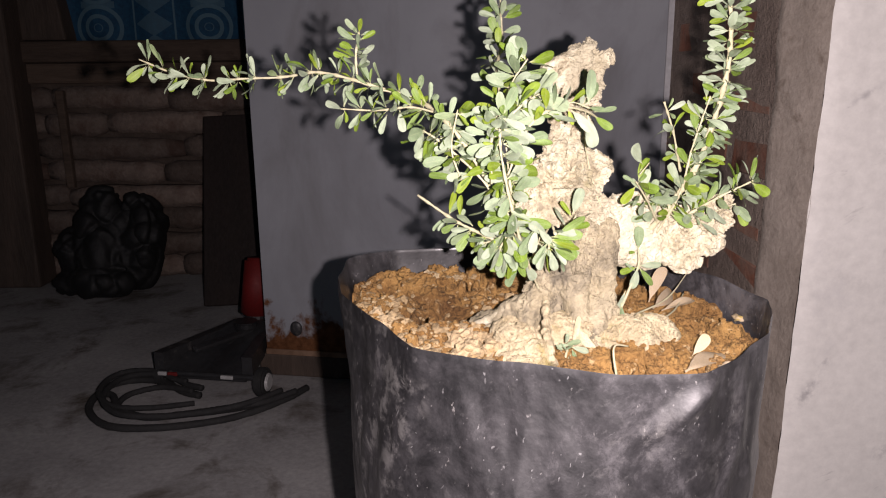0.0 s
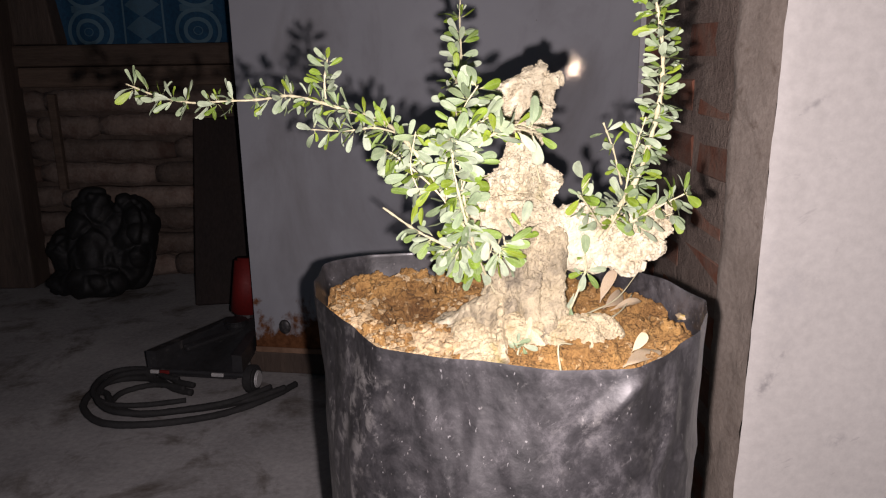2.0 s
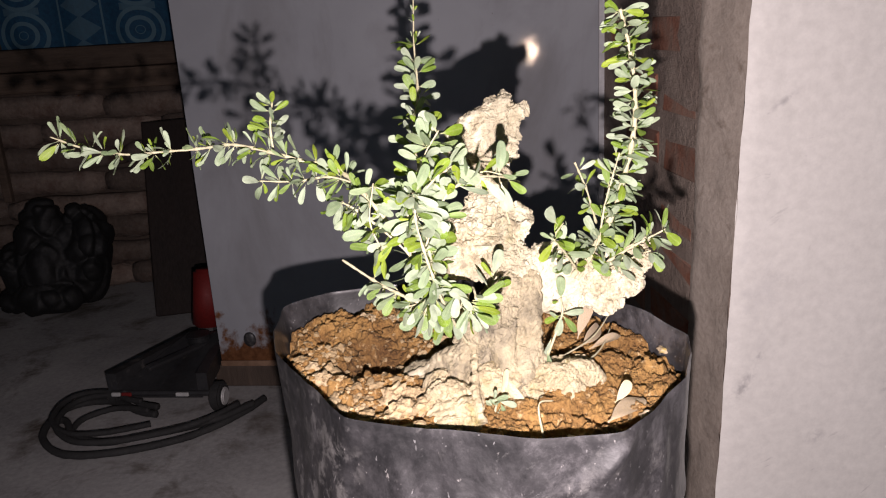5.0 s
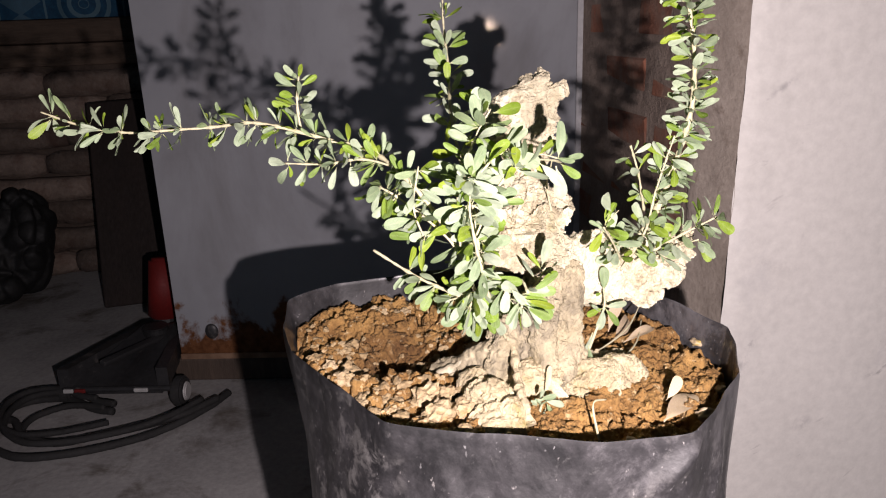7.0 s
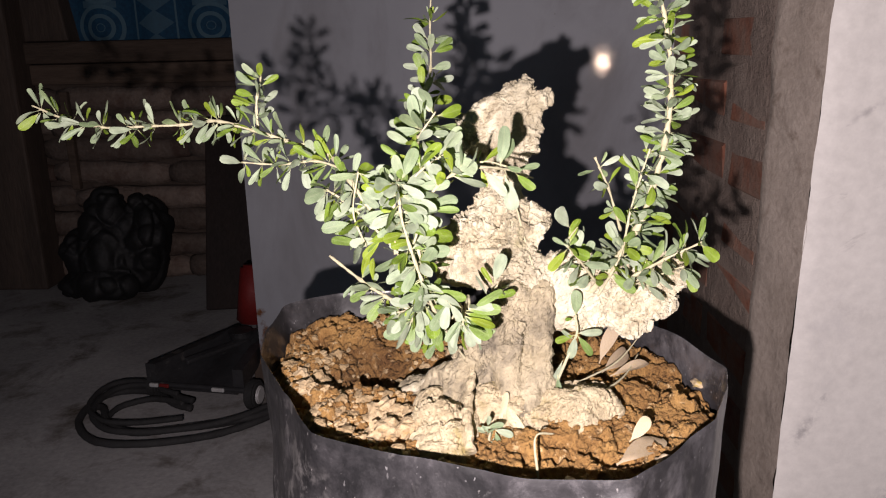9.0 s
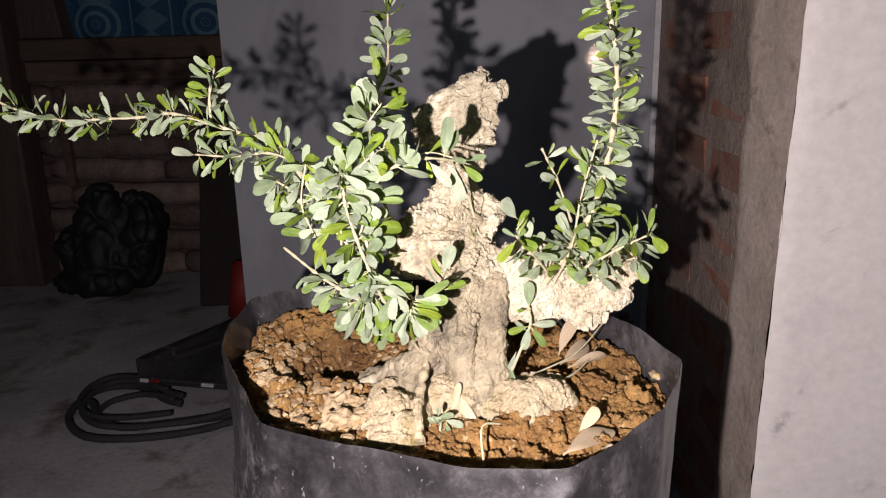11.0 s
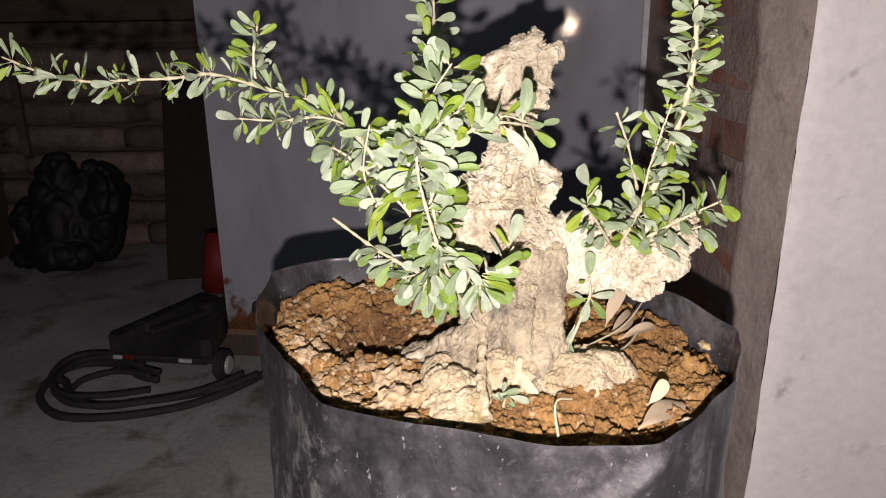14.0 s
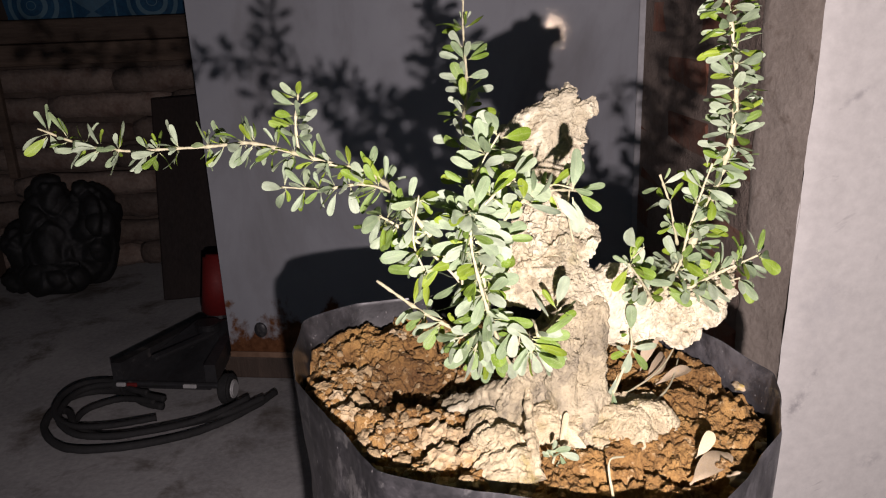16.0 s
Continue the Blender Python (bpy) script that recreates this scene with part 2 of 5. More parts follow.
def leaf_material():
    """Small scurfy leaves: grey-green, mid green and fresh yellow-green ones, with a paler midrib."""
    m, nt, p, out = mat_base("small_green_leaf")
    info, geo = nt.nodes.new("ShaderNodeObjectInfo"), nt.nodes.new("ShaderNodeNewGeometry")
    s = nt.nodes.new("ShaderNodeMath")
    s.operation = "ADD"
    nt.links.new(info.outputs["Random"], s.inputs[0])
    nt.links.new(geo.outputs["Random Per Island"], s.inputs[1])
    w = nt.nodes.new("ShaderNodeMath")
    w.operation = "FRACT"
    nt.links.new(s.outputs[0], w.inputs[0])
    col = ramp(nt, w.outputs[0], [(0.0, (0.16, 0.225, 0.11)), (0.16, (0.22, 0.285, 0.175)), (0.42, (0.33, 0.385, 0.285)), (0.60, (0.26, 0.325, 0.20)), (0.68, (0.155, 0.235, 0.06)), (0.82, (0.13, 0.215, 0.014)), (1.0, (0.22, 0.295, 0.02))])
    uv = nt.nodes.new("ShaderNodeTexCoord").outputs["UV"]
    sep = nt.nodes.new("ShaderNodeSeparateXYZ")
    nt.links.new(uv, sep.inputs[0])
    shift = nt.nodes.new("ShaderNodeVectorMath")
    nt.links.new(uv, shift.inputs[0])
    nt.links.new(w.outputs[0], shift.inputs[1])
    grain = noise_tex(nt, shift.outputs[0], 3.0, 5.0, 0.6)
    scurf = noise_tex(nt, shift.outputs[0], 26.0, 3.0, 0.6)
    col = mix(nt, 0.55, col, ramp(nt, grain, [(0.32, grey(0.62)), (0.68, grey(1.25))]), "MULTIPLY")
    col = mix(nt, ramp(nt, scurf, [(0.56, grey(0)), (0.68, grey(0.35))]), col, (0.50, 0.52, 0.40))
    rib = nt.nodes.new("ShaderNodeMath")
    rib.operation = "ABSOLUTE"
    nt.links.new(sep.outputs["Y"], rib.inputs[0])
    col = mix(nt, ramp(nt, rib.outputs[0], [(0.015, grey(0.16)), (0.07, grey(0))]), col, (0.40, 0.44, 0.26))
    col = mix(nt, ramp(nt, sep.outputs["X"], [(0.06, grey(0.75)), (0.24, grey(0))]), col, (0.50, 0.50, 0.30))
    nt.links.new(col, p.inputs["Base Color"])
    nt.links.new(ramp(nt, grain, [(0.3, grey(0.48)), (0.7, grey(0.66))]), p.inputs["Roughness"])
    p.inputs["Specular IOR Level"].default_value = 0.35
    bumped(nt, p, (scurf, 0.12, 0.0006))
    tr = nt.nodes.new("ShaderNodeBsdfTranslucent")
    nt.links.new(mix(nt, 1.0, col, (1.3, 1.5, 0.35), "MULTIPLY"), tr.inputs["Color"])
    ms = nt.nodes.new("ShaderNodeMixShader")
    ms.inputs[0].default_value = 0.15
    nt.links.new(p.outputs[0], ms.inputs[1])
    nt.links.new(tr.outputs[0], ms.inputs[2])
    nt.links.new(ms.outputs[0], out.inputs["Surface"])
    return m


M_LEAF = leaf_material()


def bag_material():
    m, nt, p, _ = mat_base("black_polythene_film")
    v = coords(nt)
    dust = noise_tex(nt, v, 24.0, 12.0, 0.80, 0.3)
    # cloudy dust patches, painted lighter towards the wall as if better lit there
    sep = nt.nodes.new("ShaderNodeSeparateXYZ")
    nt.links.new(v, sep.inputs[0])
    side = add(nt, "ShaderNodeMapRange", **{"From Min": 0.03, "From Max": 0.22, "To Min": -0.05, "To Max": 0.07})
    nt.links.new(sep.outputs["X"], side.inputs["Value"])
    both = nt.nodes.new("ShaderNodeMath")
    nt.links.new(dust, both.inputs[0])
    nt.links.new(side.outputs[0], both.inputs[1])
    specks = noise_tex(nt, coords(nt, (1, 1, 0.55)), 260.0, 5.0, 0.55)
    streak = noise_tex(nt, coords(nt, (1, 1, 0.45), (0.0, 0.5, 0.2)), 80.0, 8.0, 0.7)
    scuff = noise_tex(nt, coords(nt, (1, 1, 0.4), (0.2, -0.9, 0.0)), 110.0, 8.0, 0.7)
    col = ramp(nt, both.outputs[0], [(0.38, (0.009, 0.009, 0.010)), (0.52, (0.026, 0.025, 0.027)), (0.66, (0.085, 0.082, 0.086))])
    col = mix(nt, ramp(nt, specks, [(0.68, grey(0)), (0.74, grey(0.5))]), col, (0.36, 0.345, 0.33))
    col = mix(nt, ramp(nt, streak, [(0.60, grey(0)), (0.76, grey(0.22))]), col, (0.18, 0.175, 0.17))
    col = mix(nt, ramp(nt, scuff, [(0.62, grey(0)), (0.74, grey(0.30))]), col, (0.22, 0.215, 0.21))
    # crumbly dust blotches
    clump = mix(nt, 1.0, ramp(nt, noise_tex(nt, v, 70.0, 10.0, 0.72, 0.4), [(0.50, grey(0)), (0.62, grey(0.6))]), ramp(nt, noise_tex(nt, v, 13.0, 4.0, 0.5), [(0.50, grey(0)), (0.60, grey(1))]), "MULTIPLY")
    col = mix(nt, clump, col, (0.17, 0.165, 0.16))
    # short pale nicks and fine crossing scratches
    for size, stretch, turn, reach, tone in ((150.0, (1, 1, 0.35), (0.1, 0.25, 0), 0.12, 0.20), (300.0, (1, 1, 0.45), (0, -0.3, 0), 0.20, 0.20), (70.0, (1, 1, 0.12), (0.3, 0.9, 0), 0.05, 0.16), (90.0, (1, 1, 0.12), (-0.2, -0.7, 0.4), 0.055, 0.15), (110.0, (1, 1, 0.15), (0.0, 0.3, 0.4), 0.06, 0.17)):
        cell = add(nt, "ShaderNodeTexVoronoi", Scale=size)
        wave = add(nt, "ShaderNodeTexNoise", Scale=70.0, Detail=3.0)
        bent = add(nt, "ShaderNodeVectorMath")
        bent.operation = "MULTIPLY_ADD"
        nt.links.new(wave.outputs["Color"], bent.inputs[0])
        bent.inputs[1].default_value = (0.012, 0.012, 0.012)
        nt.links.new(coords(nt, stretch, turn), bent.inputs[2])
        nt.links.new(v, wave.inputs["Vector"])
        nt.links.new(bent.outputs[0], cell.inputs["Vector"])
        pick = nt.nodes.new("ShaderNodeSeparateColor")
        nt.links.new(cell.outputs["Color"], pick.inputs[0])
        spot = ramp(nt, cell.outputs["Distance"], [(reach * 0.6, grey(0.8)), (reach, grey(0))])
        some = ramp(nt, pick.outputs[0], [(0.76, grey(0)), (0.95, grey(0.9))])
        col = mix(nt, mix(nt, 1.0, spot, some, "MULTIPLY"), col, grey(tone))
    nt.links.new(col, p.inputs["Base Color"])
    nt.links.new(ramp(nt, dust, [(0.3, grey(0.46)), (0.7, grey(0.64))]), p.inputs["Roughness"])
    p.inputs["Specular IOR Level"].default_value = 0.55
    p.inputs["Coat Weight"].default_value, p.inputs["Coat Roughness"].default_value = 0.60, 0.24
    crease = noise_tex(nt, coords(nt, (1, 1, 0.7), (0, 0.5, 0)), 24.0, 3.0, 0.45, 0.2)
    fine = noise_tex(nt, v, 160.0, 4.0, 0.55)
    bumped(nt, p, (crease, 0.7, 0.006), (fine, 0.3, 0.0012))
    return m


M_BAG = bag_material()


def door_material():
    m, nt, p, _ = mat_base("grey_painted_steel")
    v = coords(nt)
    big, fine = noise_tex(nt, v, 3.0, 6.0, 0.6), noise_tex(nt, v, 60.0, 8.0, 0.7)
    col = ramp(nt, big, [(0.3, (0.265, 0.275, 0.297)), (0.7, (0.335, 0.347, 0.37))])
    chips = noise_tex(nt, v, 26.0, 5.0, 0.6)
    col = mix(nt, ramp(nt, chips, [(0.72, grey(0)), (0.75, grey(0.8))]), col, (0.17, 0.15, 0.13))
    grime = noise_tex(nt, coords(nt, (1, 1, 0.45)), 5.5, 7.0, 0.62, 0.5)
    col = mix(nt, ramp(nt, grime, [(0.50, grey(0)), (0.72, grey(0.62))]), col, (0.17, 0.165, 0.165))
    # rust creeping up from the bottom edge
    sep = nt.nodes.new("ShaderNodeSeparateXYZ")
    nt.links.new(v, sep.inputs[0])
    rise = nt.nodes.new("ShaderNodeMapRange")
    for k, x in (("From Min", 0.0), ("From Max", 0.27), ("To Min", 0.60), ("To Max", 0.0)):
        rise.inputs[k].default_value = x
    nt.links.new(sep.outputs["Z"], rise.inputs["Value"])
    rn = noise_tex(nt, coords(nt, (1, 1, 0.8)), 9.0, 8.0, 0.6, 0.3)
    sm = nt.nodes.new("ShaderNodeMath")
    sm.operation = "ADD"
    nt.links.new(rise.outputs[0], sm.inputs[0])
    nt.links.new(rn, sm.inputs[1])
    rust = ramp(nt, sm.outputs[0], [(0.77, grey(0)), (0.83, grey(1))])
    col = mix(nt, rust, col, ramp(nt, fine, [(0.3, (0.06, 0.025, 0.012)), (0.7, (0.17, 0.075, 0.035))]))
    nt.links.new(col, p.inputs["Base Color"])
    nt.links.new(mix(nt, rust, (0.052, 0.052, 0.052), (0.9, 0.9, 0.9)), p.inputs["Roughness"])
    p.inputs["Specular IOR Level"].default_value = 0.035
    p.inputs["Specular Tint"].default_value = (1.0, 0.82, 0.60, 1)
    bumped(nt, p, (big, 0.05, 0.004), (noise_tex(nt, coords(nt, (0.3, 0.3, 3.0)), 300.0, 3.0, 0.6), 0.10, 0.0003), (fine, 0.05, 0.0003))
    return m


M_DOOR = door_material()


def cloth_material():
    """Blue batik with pale ringed medallions."""
    m, nt, p, _ = mat_base("blue_batik_cloth")
    sep = nt.nodes.new("ShaderNodeSeparateXYZ")
    nt.links.new(coords(nt), sep.inputs[0])

    def op(kind, a, b=0.0):
        n = nt.nodes.new("ShaderNodeMath")
        n.operation = kind
        for sock, v in zip(n.inputs, (a, b)):
            if isinstance(v, bpy.types.NodeSocket):
                nt.links.new(v, sock)
            else:
                sock.default_value = v
        return n.outputs[0]

    def fold(src, shift, period):
        return op("ABSOLUTE", op("SUBTRACT", op("FRACT", op("DIVIDE", op("ADD", src, shift), period)), 0.5))

    # two rows of onion-shaped rings that meet in a pinch, with a column of hourglasses between
    dx = op("MULTIPLY", fold(sep.outputs["X"], 1.2145, 0.337), 0.337)
    dz = op("MULTIPLY", fold(sep.outputs["Z"], 0.099, 0.136), 0.136)
    ring = op("SQRT", op("ADD", op("POWER", op("DIVIDE", dx, 0.072), 2.0), op("POWER", op("DIVIDE", dz, 0.068), 2.0)))
    rays = op("GREATER_THAN", op("SINE", op("MULTIPLY", ring, 15.5)), 0.25)
    inside = op("MULTIPLY", op("LESS_THAN", ring, 1.16), op("GREATER_THAN", ring, 0.16))
    waist = op("MULTIPLY", op("LESS_THAN", dx, 0.05), op("GREATER_THAN", dz, 0.058))
    away = op("SUBTRACT", 0.1685, dx)
    hour = op("LESS_THAN", away, op("ADD", op("MULTIPLY", fold(sep.outputs["Z"], 0.02, 0.068), 0.10), 0.004))
    edge = op("MULTIPLY", op("GREATER_THAN", away, 0.058), op("LESS_THAN", away, 0.064))
    mask = op("MAXIMUM", op("MAXIMUM", op("MULTIPLY", rays, inside), op("MULTIPLY", waist, 0.7)), op("MAXIMUM", op("MULTIPLY", hour, 0.6), edge))
    soft = noise_tex(nt, coords(nt), 90.0, 4.0, 0.6)
    col = mix(nt, op("MULTIPLY", mask, 0.6), ramp(nt, soft, [(0.3, (0.0055, 0.038, 0.085)), (0.7, (0.009, 0.068, 0.135))]), (0.12, 0.21, 0.25))
    nt.links.new(col, p.inputs["Base Color"])
    p.inputs["Roughness"].default_value = 0.85
    bumped(nt, p, (noise_tex(nt, coords(nt, (1, 1, 0.3)), 18.0), 0.4, 0.01))
    return m


M_CLOTH = cloth_material()


# ---- building helpers ----
def world_of(ob):
    m = ob.matrix_basis.copy()
    return world_of(ob.parent) @ ob.matrix_parent_inverse @ m if ob.parent else m


def mesh_of(name, bm, material, smooth=True):
    me = bpy.data.meshes.new(name)
    bm.to_mesh(me)
    bm.free()
    me.materials.append(material)
    me.polygons.foreach_set("use_smooth", [smooth] * len(me.polygons))
    return me


def under(ob, parent):
    ob.parent = parent
    ob.matrix_parent_inverse = world_of(parent).inverted()
    return ob


def part(name, bm, material, parent=None, label="", smooth=False):
    """One mesh object out of a bmesh in world coordinates, under a thing or a part."""
    ob = new(name, mesh_of(name, bm, material, smooth))
    if parent:
        under(ob, parent)
    if label:
        tagged(ob, label)
    return ob


def thing(name, at, label, category, group="", kind=""):
    ob = new(name)
    ob.empty_display_size = 0.05
    ob.matrix_basis = Matrix.Translation(at)
    return tagged(ob, label, category, group, kind)


def box(x0, x1, y0, y1, z0, z1, bevel=0.0, m=None, seg=2):
    bm = bmesh.new()
    bmesh.ops.create_cube(bm, size=1)
    for v in bm.verts:
        v.co = Vector(((x0 + x1) / 2 + v.co.x * (x1 - x0), (y0 + y1) / 2 + v.co.y * (y1 - y0), (z0 + z1) / 2 + v.co.z * (z1 - z0)))
    if bevel:
        bmesh.ops.bevel(bm, geom=bm.edges[:], offset=bevel, segments=seg, affect="EDGES", profile=0.5)
    if m:
        bm.transform(m)
    return bm


def cyl(r0, r1, p, q, sides=20, bevel=0.0):
    """A capped, tapered cylinder from p to q."""
    p, q = Vector(p), Vector(q)
    bm = bmesh.new()
    bmesh.ops.create_cone(bm, cap_ends=True, segments=sides, radius1=r0, radius2=r1, depth=(q - p).length)
    if bevel:
        caps = [e for e in bm.edges if len({round(v.co.z, 5) for v in e.verts}) == 1]
        bmesh.ops.bevel(bm, geom=caps, offset=bevel, segments=2, affect="EDGES")
    bm.transform(Matrix.Translation((p + q) / 2) @ (q - p).to_track_quat("Z", "Y").to_matrix().to_4x4())
    return bm


def glide(pts, n):
    """n + 1 places along a smooth curve through pts."""
    pts = [Vector(p) for p in pts]
    ext = [pts[0] * 2 - pts[1], *pts, pts[-1] * 2 - pts[-2]]
    out = []
    for i in range(n + 1):
        s = i / n * (len(pts) - 1)
        k = min(int(s), len(pts) - 2)
        f = s - k
        a, b, c, d = ext[k:k + 4]
        out.append(0.5 * ((2 * b) + (c - a) * f + (2 * a - 5 * b + 4 * c - d) * f * f + (3 * b - a - 3 * c + d) * f ** 3))
    return out


def tube(pts, r0, r1, sides=8, wob=0.0, seed=0.0, knobs=()):
    bm = bmesh.new()
    rings, last = [], Vector((0.3, 0.2, 1))
    for i, p in enumerate(pts):
        t = (pts[min(i + 1, len(pts) - 1)] - pts[max(i - 1, 0)]).normalized()
        side = last.cross(t)
        if side.length < 1e-4:
            side = Vector((1, 0, 0)).cross(t)
        side.normalize()
        up = t.cross(side)
        last = up
        f = i / (len(pts) - 1)
        r = (r0 + (r1 - r0) * f) * (1.0 + 0.45 * (i in knobs) + 0.15 * (i - 1 in knobs or i + 1 in knobs))
        ring = []
        for k in range(sides):
            a = 2 * math.pi * k / sides
            rr = r * (1 + wob * noise.noise((p + side * math.cos(a) * r) * 260 + Vector((seed, 0, 0))))
            ring.append(bm.verts.new(p + side * math.cos(a) * rr + up * math.sin(a) * rr))
        rings.append(ring)
    for a, b in zip(rings, rings[1:]):
        for k in range(sides):
            bm.faces.new((a[k], a[(k + 1) % sides], b[(k + 1) % sides], b[k]))
    bm.faces.new(rings[0][::-1])
    bm.faces.new(rings[-1])
    return bm


def rough_sheet(nu, nv, place):
    """A grid of nu x nv cells, each corner put by place(u, v)."""
    bm = bmesh.new()
    vs = [[bm.verts.new(place(i / nu, j / nv)) for i in range(nu + 1)] for j in range(nv + 1)]
    for j in range(nv):
        for i in range(nu):
            bm.faces.new((vs[j][i], vs[j][i + 1], vs[j + 1][i + 1], vs[j + 1][i]))
    return bm


# ---- structure ----
floor = part("floor", rough_sheet(120, 120, lambda u, v: Vector((-2.4 + 4.4 * u, -2.2 + 5.2 * v, 0.004 * noise.fractal(Vector((u * 9, v * 11, 3)), 1, 2, 4)))), M_FLOOR, smooth=True)
tagged(floor, "worn grey concrete floor with dark stains", "floor", kind="structure")
tagged(part("floor_slab", box(-2.4, 2.0, -2.2, 3.0, -0.15, -0.03), M_FLOOR), "concrete slab under the porch floor", "floor", kind="structure")
tagged(part("ceiling", box(-2.4, 2.0, -2.2, 3.0, 2.7, 2.8), M_CEMENT), "plain cement porch ceiling", "ceiling", kind="structure")
tagged(part("ground", rough_sheet(8, 8, lambda u, v: Vector((-300 + 600 * u, -600 + 597.8 * v, -0.04))), M_CEMENT), "bare yard ground in front of the porch", "ground", kind="structure")
tagged(part("wall_west", box(-2.5, -2.4, -2.2, 3.0, 0, 2.7), M_CEMENT), "plain cement wall", "wall", kind="structure")
tagged(part("wall_east", box(2.0, 2.1, -2.2, 3.0, 0, 2.7), M_CEMENT), "plain cement wall", "wall", kind="structure")

# corner pier: brick core, cement edge, white skim on the face towards the porch
wall_right = thing("wall_right", (0.43, 0.9, 0), "white plastered wall end with cement edge and bare red brick return", "wall", kind="structure")
part("mortar_core", box(BRICK_X + 0.0045, 2.0, PIER_Y + 0.075, 1.52, 0, 2.7), M_MORTAR, wall_right)


def edge_x(z):
    return PIER_X + 0.019 * (z - 0.66)


def cement_side(u, v):
    z = 2.7 * v
    y = PIER_Y + 0.0046 + 0.0814 * u
    ragged = 0.012 * noise.noise(Vector((7, 0, z * 16))) * (u > 0.9)
    x = (edge_x(z) - 0.0008) * (1 - u) + (BRICK_X - 0.002) * u
    p = Vector((x + (0.0068 if u > 0.97 else 0.0), y + ragged, z))
    return p + Vector((0.003 * noise.fractal(p * 28, 1, 2, 4), 0, 0))


part("cement_edge", rough_sheet(10, 220, cement_side), M_EDGE, wall_right, "rough grey cement render along the corner", smooth=True)


def white_face(u, v):
    z = 2.7 * v
    x = edge_x(z) - 0.001 + (1.58 * (u - 0.02) / 0.98 + 0.012 if u > 0.02 else 0.012 * u / 0.02)
    x += 0.0013 * noise.fractal(Vector((0, 2, z * 22)), 1, 2, 4) * (1 if u < 0.02 else 0)
    bulge = 0.004 * (1 - min(1, u / 0.02)) ** 2
    return Vector((x, PIER_Y + bulge - 0.002 * noise.fractal(Vector((x * 7, 1, z * 7)), 1, 2, 4), z))


part("white_plaster", rough_sheet(80, 260, white_face), M_WHITE, wall_right, "uneven white limewashed plaster", smooth=True)
part("plaster_backing", box(PIER_X + 0.03, 2.0, PIER_Y + 0.012, PIER_Y + 0.08, 0, 2.7), M_CEMENT, wall_right)

# back wall of the porch: old courses, a timber sill and the window
BACK_Y = 2.36
wall_north = thing("wall_north", (-1, BACK_Y, 0), "old wall of rough brown courses under a timber window sill", "wall", kind="structure")
part("wall_core", box(-2.4, 0.6, BACK_Y + 0.03, BACK_Y + 0.2, 0, 0.62), M_JOINT, wall_north)
part("wall_core_left", box(-2.4, -1.33, BACK_Y + 0.03, BACK_Y + 0.2, 0.62, 2.7), M_JOINT, wall_north)
part("wall_core_top", box(-1.33, 0.6, BACK_Y + 0.03, BACK_Y + 0.2, 1.9, 2.7), M_JOINT, wall_north)
part("wall_core_inner", box(-1.33, -0.2, BACK_Y + 0.14, BACK_Y + 0.2, 0.62, 1.9), M_JOINT, wall_north)
part("wall_core_right", box(-0.2, 0.6, BACK_Y + 0.03, BACK_Y + 0.2, 0.62, 1.9), M_JOINT, wall_north)
tagged(part("wall_behind", box(0.44, 2.0, 1.6, 3.0, 0, 2.7), M_CEMENT), "plain cement wall behind the door jamb", "wall", kind="structure")

# ---- steel door, ajar, hinged at the brick return ----
DOOR_A = math.atan2(0.152, 0.857)
DOOR_M = Matrix.Translation((0.424, DOOR_Y, 0)) @ Matrix.Rotation(-DOOR_A, 4, "Z")
DOOR_W = 0.825
door_1 = thing("door_1", (0.42, 1.42, 0.055), "grey painted steel door, rusted along its bottom edge", "door", kind="structure")
leaf_bm = rough_sheet(60, 120, lambda u, v: DOOR_M @ Vector((-DOOR_W * u, 0.0007 * noise.fractal(Vector((u * 4, 9, v * 6)), 1, 2, 2), 0.062 + 1.98 * v)))
bmesh.ops.reverse_faces(leaf_bm, faces=leaf_bm.faces[:])
part("sheet", leaf_bm, M_DOOR, door_1, smooth=True)
part("door_core", box(-DOOR_W + 0.001, -0.001, 0.005, 0.034, 0.063, 2.04, 0.002, DOOR_M), M_DOOR, door_1)
part("edge_strip", box(-0.016, 0.002, -0.006, 0.0, 0.062, 2.04, 0.0015, DOOR_M), surface("bare_steel_edge", (0.36, 0.36, 0.37), (0.5, 0.5, 0.51), 15.0, 0.5, 90.0, 0.1, 0.001), door_1, "narrow folded steel edge")
part("bottom_lip", box(-DOOR_W, 0, -0.006, -0.002, 0.052, 0.064, 0.001, DOOR_M), surface("rusty_lip", (0.13, 0.07, 0.04), (0.27, 0.17, 0.11), 20.0, 0.9), door_1, "thin rusty lip")
dent = bmesh.new()
bmesh.ops.create_uvsphere(dent, u_segments=20, v_segments=10, radius=1)
dent.transform(DOOR_M @ Matrix.Translation((-0.755, 0.0, 0.112)) @ Matrix.Diagonal((0.014, 0.006, 0.017, 1)))
part("bolt_cover", dent, M_STEEL, door_1, "dark round bolt cover", smooth=True)
tagged(part("door_sill", box(-DOOR_W - 0.02, 0, 0.0, 0.09, 0.0, 0.05, 0.004, DOOR_M), M_DARKWOOD), "dark timber threshold under the steel door", "door sill", kind="structure")

